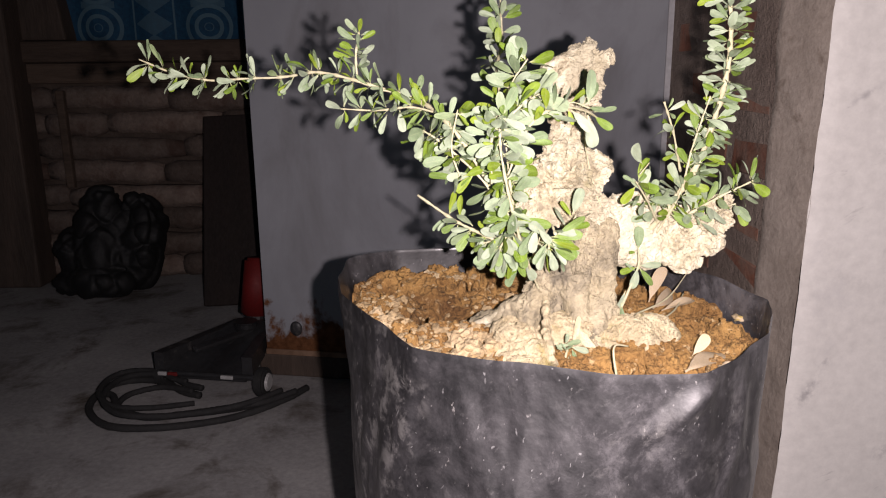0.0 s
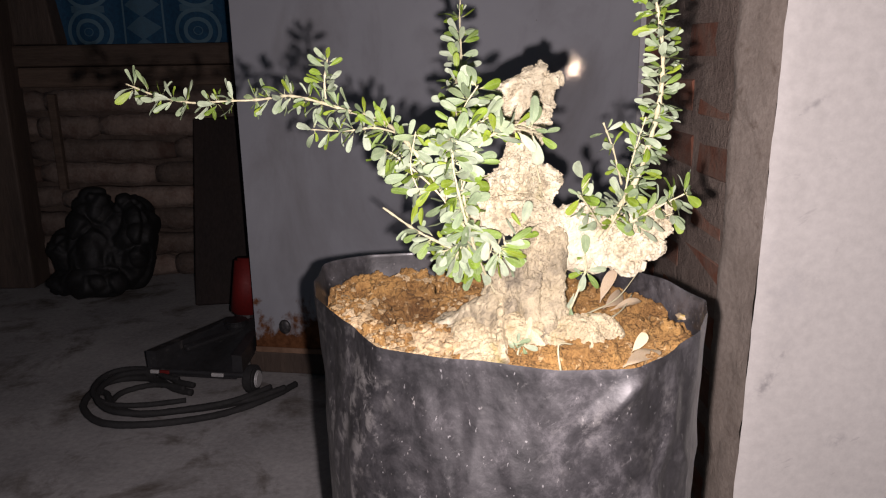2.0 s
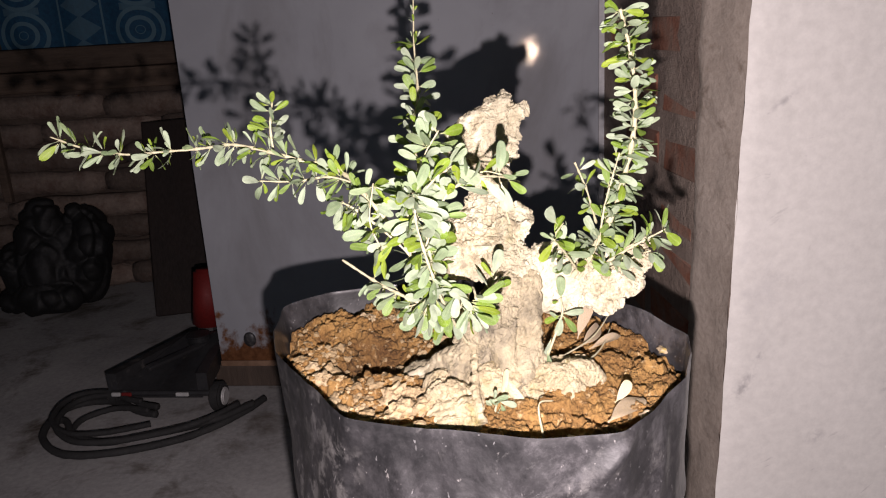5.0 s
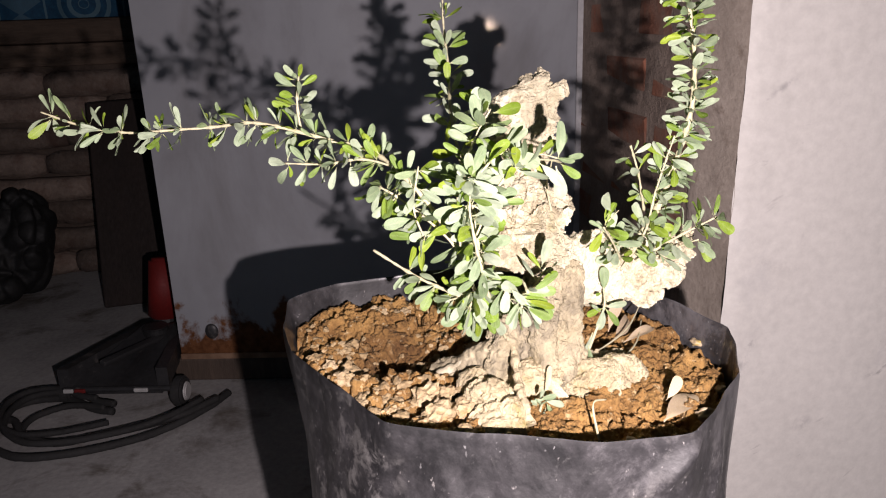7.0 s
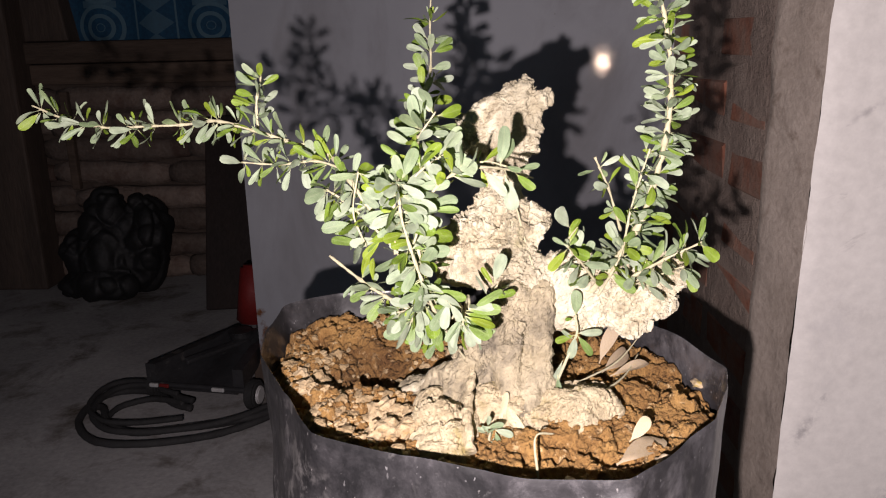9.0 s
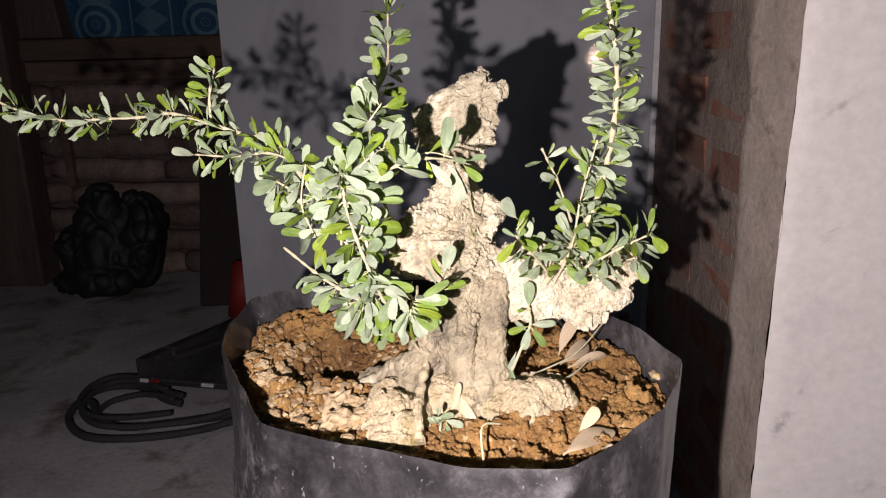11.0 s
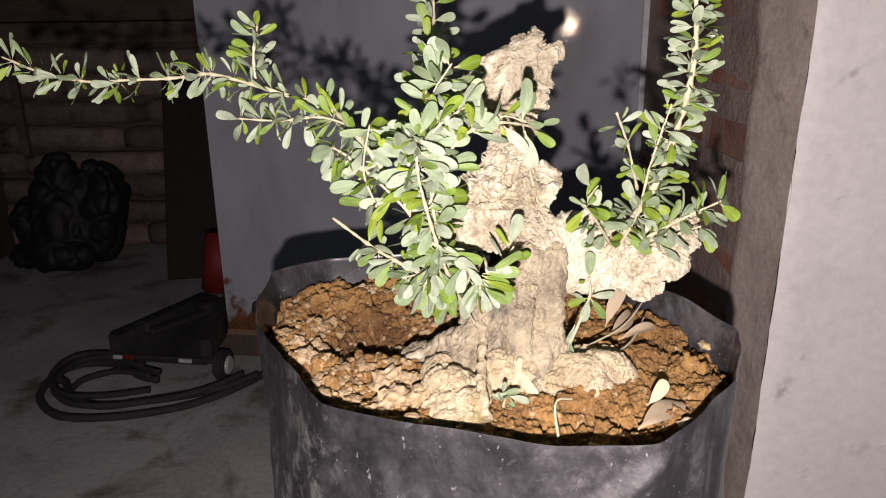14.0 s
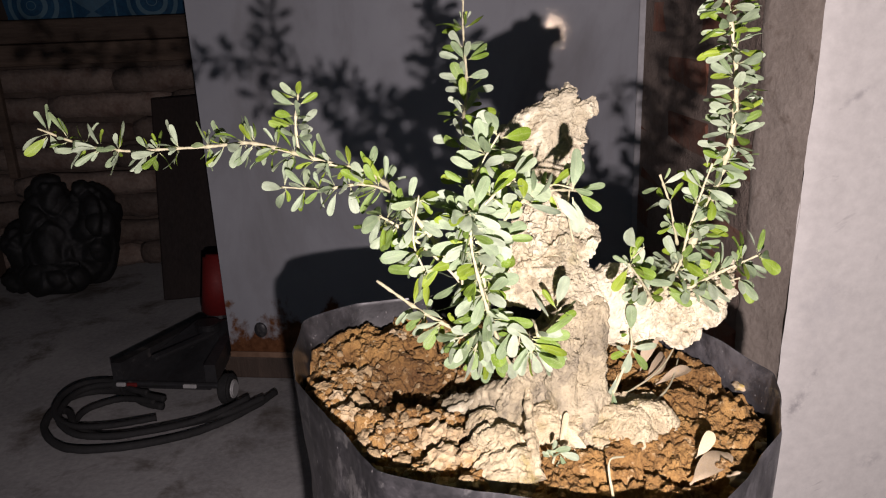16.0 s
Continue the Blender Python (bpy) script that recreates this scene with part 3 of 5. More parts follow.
# ---- things at the back ----
window_1 = thing("window_1", (-0.8, BACK_Y, 0.74), "window opening in dark timber with a blue cloth hung inside", "window", kind="structure")
lean = Matrix.Identity(4)
lean[0][2], lean[0][3] = -0.13, 0.13 * 0.745
part("window_frame", box(-1.33, -1.124, BACK_Y - 0.03, BACK_Y + 0.10, 0.748, 1.9, 0.006, lean), M_DARKWOOD, window_1, "dark timber side post, leaning")
part("window_frame", box(-0.30, -0.20, BACK_Y - 0.03, BACK_Y + 0.10, 0.745, 1.9, 0.006), M_DARKWOOD, window_1, "dark timber side post")
part("window_frame", box(-1.10, -0.30, BACK_Y - 0.02, BACK_Y + 0.10, 1.80, 1.9, 0.006), M_DARKWOOD, window_1, "dark timber head")
for z0, z1, y0 in ((0.683, 0.746, -0.045), (0.620, 0.681, -0.03)):
    part("window_sill", box(-2.4, 0.6, BACK_Y + y0, BACK_Y + 0.12, z0, z1, 0.008), M_WOOD, window_1, "weathered timber sill beam")

curtain = part("curtain", rough_sheet(120, 40, lambda u, v: Vector((-1.31 + 1.07 * u, BACK_Y + 0.03 + 0.008 * math.sin(u * 44) * (1.1 - v) + 0.006 * noise.noise(Vector((u * 20, v * 3, 0))), 0.748 + 1.08 * v))), M_CLOTH, smooth=True)
tagged(curtain, "blue batik cloth curtain with pale medallions", "curtain")

timber_post = part("timber_post", box(-1.42, -1.255, BACK_Y - 0.12, BACK_Y - 0.012, 0, 2.7, 0.008), M_DARKWOOD)
tagged(timber_post, "dark upright timber post against the old wall", "post")
pale_batten = part("batten", box(-1.178, -1.153, BACK_Y - 0.035, BACK_Y - 0.012, 0.30, 0.60, 0.004), M_WOOD)
tagged(pale_batten, "short weathered batten on the old wall", "batten")

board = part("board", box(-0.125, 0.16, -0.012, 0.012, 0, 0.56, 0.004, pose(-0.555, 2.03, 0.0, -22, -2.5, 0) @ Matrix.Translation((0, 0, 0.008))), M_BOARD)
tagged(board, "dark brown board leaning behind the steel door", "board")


def crumpled(name, lobes, vox, rough, material, smooth=True, seed=0.0, freq=30.0, chips=0.0, grain=0.0):
    """Lobes (centre, radii) melted into one body with an uneven skin."""
    bm = bmesh.new()
    for c, r in lobes:
        made = bmesh.ops.create_icosphere(bm, subdivisions=3, radius=1)
        for v in made["verts"]:
            v.co = Vector((c[0] + v.co.x * r[0], c[1] + v.co.y * r[1], c[2] + v.co.z * r[2]))
    tmp = new(name, mesh_of(name, bm, material))
    mod = tmp.modifiers.new("melt", "REMESH")
    mod.mode, mod.voxel_size = "VOXEL", vox
    me = bpy.data.meshes.new_from_object(tmp.evaluated_get(bpy.context.evaluated_depsgraph_get()))
    bpy.data.objects.remove(tmp)
    out = bmesh.new()
    out.from_mesh(me)
    bpy.data.meshes.remove(me)
    bmesh.ops.smooth_vert(out, verts=out.verts[:], factor=0.5, use_axis_x=True, use_axis_y=True, use_axis_z=True)
    out.normal_update()
    moves = []
    for v in out.verts:
        q = v.co * freq + Vector((seed, 0, 0))
        moves.append(v.normal * rough * (noise.fractal(q, 0.9, 2.1, 5) + 0.6 * (0.5 - abs(noise.noise(q * 0.45))) * 2))
        if chips:
            warp = Vector((noise.noise(q * 0.7), noise.noise(q * 0.9 + Vector((5, 0, 0))), noise.noise(q * 0.8 + Vector((0, 9, 0))))) * 0.8
            step = 0.0
            for per_m, deep in ((48, 0.9), (105, 0.75), (230, 0.4)):
                at = v.co * per_m + warp * 0.35
                near, cells = noise.voronoi(at)
                tilt = noise.cell_vector(cells[0] * 23.1) - Vector((0.5, 0.5, 0.5))
                step += deep * (0.8 * noise.cell(cells[0] * 37.3) + 1.5 * tilt.dot(at - cells[0]))
            pit = max(0.0, noise.noise(v.co * 210 + Vector((3, 8, 1))) - 0.25) * 2.2
            step += 0.35 * noise.fractal(v.co * 420, 0.8, 2.0, 3) - pit
            rugged = max(0.25, min(1.3, 0.75 + 1.4 * noise.noise(v.co * 26 + Vector((seed, 4, 0)))))
            moves[-1] += v.normal * chips * rugged * step
        if grain:
            moves[-1] += v.normal * grain * (noise.fractal(Vector((v.co.x * 260, v.co.y * 260, v.co.z * 45)), 0.9, 2.0, 3) - abs(noise.noise(Vector((v.co.x * 90, v.co.y * 90, v.co.z * 22)))) * 1.5)
    for v, d in zip(out.verts, moves):
        v.co += d
    return out


sack = thing("plastic_sack", (-1.07, 2.2, 0), "black crumpled plastic sack slumped against the old wall", "sack")
for name, lobes in (("sack_body", [((-1.02, 2.20, 0.12), (0.105, 0.085, 0.11)), ((-0.935, 2.22, 0.125), (0.080, 0.08, 0.115)), ((-1.11, 2.20, 0.125), (0.060, 0.075, 0.080)), ((-1.12, 2.18, 0.038), (0.055, 0.065, 0.038)), ((-1.02, 2.15, 0.050), (0.10, 0.065, 0.050)),
                                   ((-1.017, 2.22, 0.235), (0.060, 0.055, 0.070)), ((-0.96, 2.225, 0.19), (0.075, 0.06, 0.065)), ((-0.915, 2.23, 0.215), (0.060, 0.055, 0.075))]),
                    ("sack_neck", [((-1.008, 2.21, 0.290), (0.040, 0.040, 0.036)), ((-1.025, 2.20, 0.255), (0.045, 0.045, 0.040)), ((-1.05, 2.18, 0.21), (0.045, 0.05, 0.045))]), ("sack_neck", [((-0.925, 2.22, 0.268), (0.038, 0.038, 0.034)), ((-0.895, 2.21, 0.235), (0.038, 0.042, 0.044)), ((-0.885, 2.20, 0.18), (0.036, 0.045, 0.05)), ((-0.895, 2.19, 0.12), (0.038, 0.045, 0.05))])):
    ob = part(name, crumpled("sack", lobes, 0.005, 0.007, M_PLASTIC, freq=11.0), M_PLASTIC, sack, smooth=True)
    moves = []
    for v in ob.data.vertices:
        near, cells = noise.voronoi(Vector((v.co.x * 13, v.co.y * 13, v.co.z * 8)) + 0.5 * noise.noise_vector(v.co * 9))
        moves.append(v.normal * (0.018 * noise.noise(v.co * 8) + 0.006 - 0.012 * max(0, 1 - (near[1] - near[0]) / 0.3)))
    for v, move in zip(ob.data.vertices, moves):
        v.co += move
        v.co.z = max(v.co.z, 0.004)

# low wheeled machine with a red handle
JACK = pose(-0.495, 1.537, 0.0, 0, 0, -10)
jack = thing("trolley_jack", (-0.50, 1.56, 0), "low black steel trolley jack with red handle socket", "trolley jack")


def jack_bm(*a, **k):
    bm = box(*a, **k)
    bm.transform(JACK)
    return bm


def jack_plate(prof, z0, z1):
    bm = bmesh.new()
    f = bm.faces.new([bm.verts.new((x, y, z0)) for x, y in prof])
    ext = bmesh.ops.extrude_face_region(bm, geom=[f])
    bmesh.ops.translate(bm, verts=[g for g in ext["geom"] if isinstance(g, bmesh.types.BMVert)], vec=(0, 0, z1 - z0))
    bmesh.ops.recalc_face_normals(bm, faces=bm.faces[:])
    bm.transform(JACK)
    return bm


part("side_plate", jack_plate([(-0.100, -0.085), (-0.078, -0.085), (0.002, 0.15), (-0.018, 0.15)], 0.045, 0.085), M_STEEL, jack)
part("side_plate", jack_plate([(0.095, -0.085), (0.118, -0.085), (0.075, 0.15), (0.055, 0.15)], 0.045, 0.085), M_STEEL, jack)
def wedge():
    """A pressed steel hood, low in front and rising to the handle."""
    bm = bmesh.new()
    rings = []
    for f, z0, z1 in ((0.0, 0.030, 0.048), (0.25, 0.030, 0.064), (0.6, 0.032, 0.084), (0.9, 0.034, 0.102), (1.0, 0.04, 0.098)):
        x0, x1, y = -0.094 + 0.092 * f, 0.102 - 0.028 * f, -0.084 + 0.20 * f
        d = 0.012
        rings.append([bm.verts.new(p) for p in ((x0, y, z0), (x0, y, z1 - d), (x0 + d, y, z1), ((x0 + x1) / 2, y, z1 - 0.006), (x1 - d, y, z1), (x1, y, z1 - d), (x1, y, z0))])
    for a, c in zip(rings, rings[1:]):
        for k in range(7):
            bm.faces.new((a[k], a[(k + 1) % 7], c[(k + 1) % 7], c[k]))
    bm.faces.new(rings[0])
    bm.faces.new(rings[-1][::-1])
    bmesh.ops.recalc_face_normals(bm, faces=bm.faces[:])
    bm.transform(JACK)
    return bm


part("hood", wedge(), M_STEEL, jack, "sloping black pressed-steel hood")
for x0, x1, m, words in ((-0.090, -0.070, M_HUB, "pale bar end"), (-0.068, -0.046, M_RED, "red mark on the bar"), (0.050, 0.078, M_HUB, "pale bar end")):
    part("bar_mark", jack_bm(x0, x1, -0.096, -0.089, 0.038, 0.046, 0.002), m, jack, words)
part("brace", box(-0.10, 0.10, -0.008, 0.008, -0.005, 0.005, 0.003, JACK @ pose(0.03, 0.02, 0.088, 14, 0, 62)), M_STEEL, jack)
bar = cyl(0.006, 0.006, (-0.092, -0.087, 0.042), (0.130, -0.087, 0.042), 14, 0.001)
bar.transform(JACK)
part("front_bar", bar, M_STEEL, jack)
saddle = cyl(0.024, 0.028, (0.035, 0.075, 0.085), (0.035, 0.075, 0.106), 20, 0.003)
saddle.transform(JACK)
part("saddle", saddle, M_STEEL, jack)
for x0, y0, r, hub in ((0.136, -0.080, 0.030, M_HUB), (-0.100, -0.06, 0.022, M_STEEL)):
    w = cyl(r, r, (x0 - 0.011, y0, r + 0.002), (x0 + 0.011, y0, r + 0.002), 28, 0.004)
    w.transform(JACK)
    wheel = part("wheel", w, M_RUBBER, jack, smooth=False)
    h = cyl(r * 0.66, r * 0.55, (x0 + 0.010, y0, r + 0.002), (x0 + 0.016, y0, r + 0.002), 24, 0.002)
    h.transform(JACK)
    part("hub", h, hub, wheel, "pale hub" if x0 > 0 else "")
socket = cyl(0.028, 0.024, (0.020, 0.16, 0.05), (0.022, 0.168, 0.12), 20, 0.004)
socket.transform(JACK)
part("handle_base", socket, M_STEEL, jack)
grip = cyl(0.038, 0.029, (0.020, 0.166, 0.092), (0.026, 0.180, 0.226), 24, 0.006)
grip.transform(JACK)
part("handle_socket", grip, M_RED, jack, "red painted handle socket", smooth=True)

# loose loops of flat rubber hose on the floor
hose = thing("hose", (-0.55, 1.35, 0), "black rubber hose lying in loose loops on concrete", "hose")
LAY = {"outer_coil": (0.0075, [(-0.50, 1.415), (-0.542, 1.436), (-0.602, 1.487), (-0.664, 1.495), (-0.700, 1.473), (-0.712, 1.420), (-0.694, 1.345), (-0.630, 1.280), (-0.541, 1.268), (-0.440, 1.290), (-0.370, 1.330), (-0.315, 1.390), (-0.285, 1.440)]),
       "inner_coil": (0.0062, [(-0.515, 1.420), (-0.557, 1.438), (-0.597, 1.442), (-0.641, 1.411), (-0.645, 1.362), (-0.622, 1.328), (-0.548, 1.310), (-0.490, 1.320), (-0.430, 1.334), (-0.372, 1.358), (-0.318, 1.408)]),
       "short_coil": (0.0068, [(-0.705, 1.430), (-0.692, 1.398), (-0.664, 1.386), (-0.628, 1.330), (-0.560, 1.288), (-0.480, 1.304), (-0.415, 1.326), (-0.355, 1.350), (-0.300, 1.402)])}
for name, scale, dx, dy, r, cut in (("middle_coil", 0.90, 0.012, 0.002, 0.0064, 12), ("slack_coil", 0.80, -0.020, 0.022, 0.0058, 10)):
    LAY[name] = (r, [(-0.55 + (x + 0.55) * scale + dx, 1.38 + (y - 1.38) * scale + dy) for x, y in LAY["outer_coil"][1][:cut]])
for k, (name, (r, pts)) in enumerate(LAY.items()):
    line = glide([(x, y, r + 0.004 + 0.006 * k + 0.004 * math.sin(3 * i + k) ** 2) for i, (x, y) in enumerate(pts)], 110)
    part(name, tube(line, r, r * 0.92, 10, 0.12, k), M_RUBBER, hose, smooth=True)

# ---- the bag ----
BAG = Vector((0.078, 0.540, 0.0))
RIM_Z = 0.492


CORNERS = [(7, 0.145), (30, 0.138), (62, 0.140), (95, 0.150), (120, 0.170), (132, 0.186), (147, 0.196), (163, 0.172), (177, 0.157), (225, 0.141), (250, 0.131), (278, 0.1485), (295, 0.166), (325, 0.158), (340, 0.157), (351, 0.159)]
SPIKES = [(radians(d), r) for d, r in CORNERS]


def chord(a):
    """Distance to the straight edge between two corners of the rim at a heading."""
    a %= 2 * math.pi
    for (a0, r0), (a1, r1) in zip(SPIKES, SPIKES[1:] + [(SPIKES[0][0] + 2 * math.pi, SPIKES[0][1])]):
        b = a if a >= SPIKES[0][0] else a + 2 * math.pi
        if a0 <= b <= a1:
            return r0 * r1 * math.sin(a1 - a0) / (r0 * math.sin(b - a0) + r1 * math.sin(a1 - b))
    return 0.15


def bag_r(a, z=RIM_Z):
    """Radius of the bag at a heading: straight edges between corners at the rim, rounder further down."""
    low = max(0.0, min(1.0, (RIM_Z - z) / 0.12))
    low = low * low * (3 - 2 * low)
    edge = (chord(a - 0.03) + 2 * chord(a) + chord(a + 0.03)) / 4
    round_r = 0.151 + 0.006 * math.cos(2 * (a + radians(52))) + 0.004 * noise.noise(Vector((math.cos(a) * 2.4, math.sin(a) * 2.4, z * 7)))
    crease = 0.0030 * noise.fractal(Vector((math.cos(a) * 5 + z * 8, math.sin(a) * 5, z * 10)), 1, 2, 3)
    fold = 0.0075 * (0.28 - abs(noise.noise(Vector((math.cos(a) * 2.6 + z * 7, math.sin(a) * 2.6, z * 5))))) * (0.2 + 0.8 * low)
    # sharp pulled folds below the rim on the front: heading at the rim, slope, reach down, height, width
    turn = math.degrees(a % (2 * math.pi))
    for at, slope, reach, high, wide in ((298, 300, 0.046, 0.0058, 4.5), (259, 40, 0.16, 0.0018, 4.0), (268, -200, 0.09, 0.0010, 5.0), (318, 120, 0.14, 0.0020, 5.0), (236, -150, 0.12, 0.0016, 5.0)):
        down = RIM_Z - z
        if 0.004 < down < reach:
            off = abs(turn - at + slope * down)
            if off < wide:
                fold += high * (1 - off / wide) * math.sin(math.pi * down / reach)
    return edge * (1 - low) + round_r * low + crease * (0.35 + 0.65 * low) + fold


def rim_z(a):
    back = 0.5 + 0.5 * math.sin(a + radians(20))
    return RIM_Z - 0.003 + 0.007 * back + 0.003 * noise.noise(Vector((math.cos(a) * 3, math.sin(a) * 3, 5)))


def bag_skin(u, v):
    a = 2 * math.pi * u
    if v < 0.8:
        z = 0.002 + (rim_z(a) - 0.002) * (v / 0.8)
        r, off = bag_r(a, z), 0.0
        if z < 0.03:
            r *= 0.93 + 0.07 * z / 0.03
    elif v < 0.83:
        z, r = rim_z(a) + 0.0004, bag_r(a) - 0.0006
    else:
        f = (v - 0.83) / 0.17
        z = rim_z(a) - 0.07 * f
        r = bag_r(a, z) - 0.0012 - 0.003 * f
    return BAG + Vector((math.cos(a) * r, math.sin(a) * r, z))


bag = thing("grow_bag", (*BAG.xy, 0), "black polythene grow bag, creased and dusty, filled with soil", "grow bag")
skin = rough_sheet(480, 220, bag_skin)
bmesh.ops.remove_doubles(skin, verts=skin.verts[:], dist=0.00005)
for e in skin.edges:
    if len(e.link_faces) == 2 and e.link_faces[0].normal.angle(e.link_faces[1].normal, 0) > 0.9:
        e.smooth = False
part("film", skin, M_BAG, bag, smooth=True)
base = bmesh.new()
base.faces.new([base.verts.new(BAG + Vector((math.cos(a) * 0.125, math.sin(a) * 0.125, 0.004))) for a in (2 * math.pi * k / 40 for k in range(40))])
part("bottom", base, M_BAG, bag)


# ---- soil ----
def soil_h(x, y):
    q = Vector((x, y, 0))
    h = 0.474 + 0.0058 * noise.fractal(q * 60, 0.8, 2.1, 6) + 0.004 * noise.noise(q * 18)
    h += 0.010 * math.exp(-((x + 0.02) ** 2 + (y - 0.64) ** 2) / 0.0022) - 0.024 * math.exp(-((x + 0.002) ** 2 + (y - 0.578) ** 2) / 0.0011)
    h -= 0.014 * math.exp(-((x - 0.16) ** 2 + (y - 0.56) ** 2) / 0.0005)
    # caked plates with open cracks on the wall side, loose crumbs elsewhere
    caked = max(0.0, min(1.0, (x - 0.10) / 0.03))
    bent = Vector((x * 26 + 1.2 * noise.noise(q * 40), y * 52 + 1.4 * noise.noise(q * 34 + Vector((9, 0, 0))), 0))
    near, cells = noise.voronoi(bent)
    h += caked * (0.0055 * noise.cell(cells[0] * 19.7) - 0.006 * max(0, 1 - (near[1] - near[0]) / 0.10))
    # lumps with open gaps on the loose side
    loose = max(0.0, min(1.0, (0.085 - x) / 0.03))
    bent = Vector((x * 58 + 1.1 * noise.noise(q * 46), y * 66 + 1.1 * noise.noise(q * 52 + Vector((3, 0, 0))), 0))
    near, cells = noise.voronoi(bent)
    h += loose * (0.0060 * (noise.cell(cells[0] * 13.3) - 0.5) - 0.0060 * max(0, 1 - (near[1] - near[0]) / 0.16))
    # a broken shelf along the front
    if 0.098 < x < 0.168:
        d = y - 0.447 - 0.010 * noise.noise(Vector((x * 34, 2, 0)))
        h -= 0.004 * (d < 0) + 0.009 * math.exp(-(d / 0.0024) ** 2)
    crack = abs(noise.noise(q * 24 + Vector((4, 0, 0))))
    return h - 0.0014 * max(0, 1 - crack / 0.045)


soil = thing("soil", (*BAG.xy, 0.44), "dry crumbly brown soil filling the grow bag", "soil", kind="stuff")


def soil_skin(u, v):
    a, f = 2 * math.pi * u, v ** 0.7
    r = (bag_r(a, 0.475) - 0.006) * f
    x, y = BAG.x + math.cos(a) * r, BAG.y + math.sin(a) * r
    return Vector((x, y, soil_h(x, y) - 0.004 * max(0, f - 0.93) / 0.07))


part("soil_top", rough_sheet(560, 150, soil_skin), M_SOIL, soil, smooth=True)
rng = random.Random(5)


def clod(bm, c, s, sub=2):
    made = bmesh.ops.create_icosphere(bm, subdivisions=sub, radius=1)
    seed = Vector((rng.random() * 50, rng.random() * 50, 0))
    sq = Vector((rng.uniform(0.8, 1.3), rng.uniform(0.7, 1.2), rng.uniform(0.5, 0.9))) * s
    turn = Matrix.Rotation(rng.uniform(0, 6.3), 3, "Z")
    for v in made["verts"]:
        k = 1 + 0.65 * noise.noise(v.co * 1.5 + seed) + 0.35 * noise.noise(v.co * 3.5 + seed)
        v.co = Vector(c) + turn @ Vector((v.co.x * sq.x * k, v.co.y * sq.y * k, v.co.z * sq.z * k))


def crumbs(n, size, place):
    verts, faces = [], []
    for _ in range(n):
        bm = bmesh.new()
        x, y = place()
        s = rng.uniform(*size)
        clod(bm, (x, y, soil_h(x, y) + s * 0.25), s, 1 if s < 0.0035 else 2)
        o = len(verts)
        bm.verts.index_update()
        verts += [v.co.copy() for v in bm.verts]
        faces += [[o + v.index for v in f.verts] for f in bm.faces]
        bm.free()
    me = bpy.data.meshes.new("crumbs")
    me.from_pydata(verts, [], faces)
    out = bmesh.new()
    out.from_mesh(me)
    bpy.data.meshes.remove(me)
    return out


def in_bag():
    while True:
        a, f = rng.uniform(0, 2 * math.pi), math.sqrt(rng.random()) * 0.94
        r = bag_r(a, 0.475) * f - 0.006
        return BAG.x + math.cos(a) * r, BAG.y + math.sin(a) * r


def front_left():
    while True:
        x, y = in_bag()
        if x < 0.06 and y < 0.60 and math.hypot(x + 0.005, y - 0.585) > 0.028:
            return x, y


def back_left():
    while True:
        x, y = in_bag()
        if x < 0.05 and y > 0.52:
            return x, y


soil_bits = part("crumbs", crumbs(3600, (0.0006, 0.0026), in_bag), M_SOIL, soil)
tagged(soil_bits, kind="stuff")
pale = part("pale_clods", crumbs(190, (0.0012, 0.0056), front_left), M_CLOD, soil, "pale stony clods")
tagged(pale, kind="stuff")
tagged(part("gold_crumbs", crumbs(700, (0.0008, 0.0026), front_left), M_CLOD, soil), kind="stuff")
tagged(part("gold_clods", crumbs(140, (0.0010, 0.0038), back_left), M_CLOD, soil), kind="stuff")
tagged(part("brown_clods", crumbs(170, (0.0012, 0.0045), back_left), M_SOIL, soil), kind="stuff")

# single pale lumps, big enough to pick out
for x, y, s in ((0.012, 0.500, 0.0085), (0.026, 0.497, 0.0062), (0.016, 0.474, 0.0095), (0.032, 0.470, 0.0070), (0.012, 0.452, 0.0078), (0.024, 0.444, 0.0058), (-0.012, 0.490, 0.0060), (-0.030, 0.506, 0.0070),
                (-0.042, 0.530, 0.0062), (-0.022, 0.470, 0.0055), (0.040, 0.437, 0.0062), (0.054, 0.430, 0.0055), (-0.052, 0.555, 0.0060), (-0.036, 0.610, 0.0056), (-0.012, 0.640, 0.0062), (0.012, 0.645, 0.0050)):
    bm = bmesh.new()
    clod(bm, (x, y, soil_h(x, y) + s * 0.35), s, 3)
    for v in bm.verts:
        v.co += Vector((1, 1, 1)) * 0.0010 * noise.fractal(v.co * 380, 0.8, 2, 3)
    part("clod", bm, M_LUMP, soil, "pale stony lump")

# ---- the plant ----
plant = thing("bonsai_shrub", (0.09, 0.52, 0.47), "small-leaved shrub on a gnarled pale stump, a bonsai in training", "shrub")
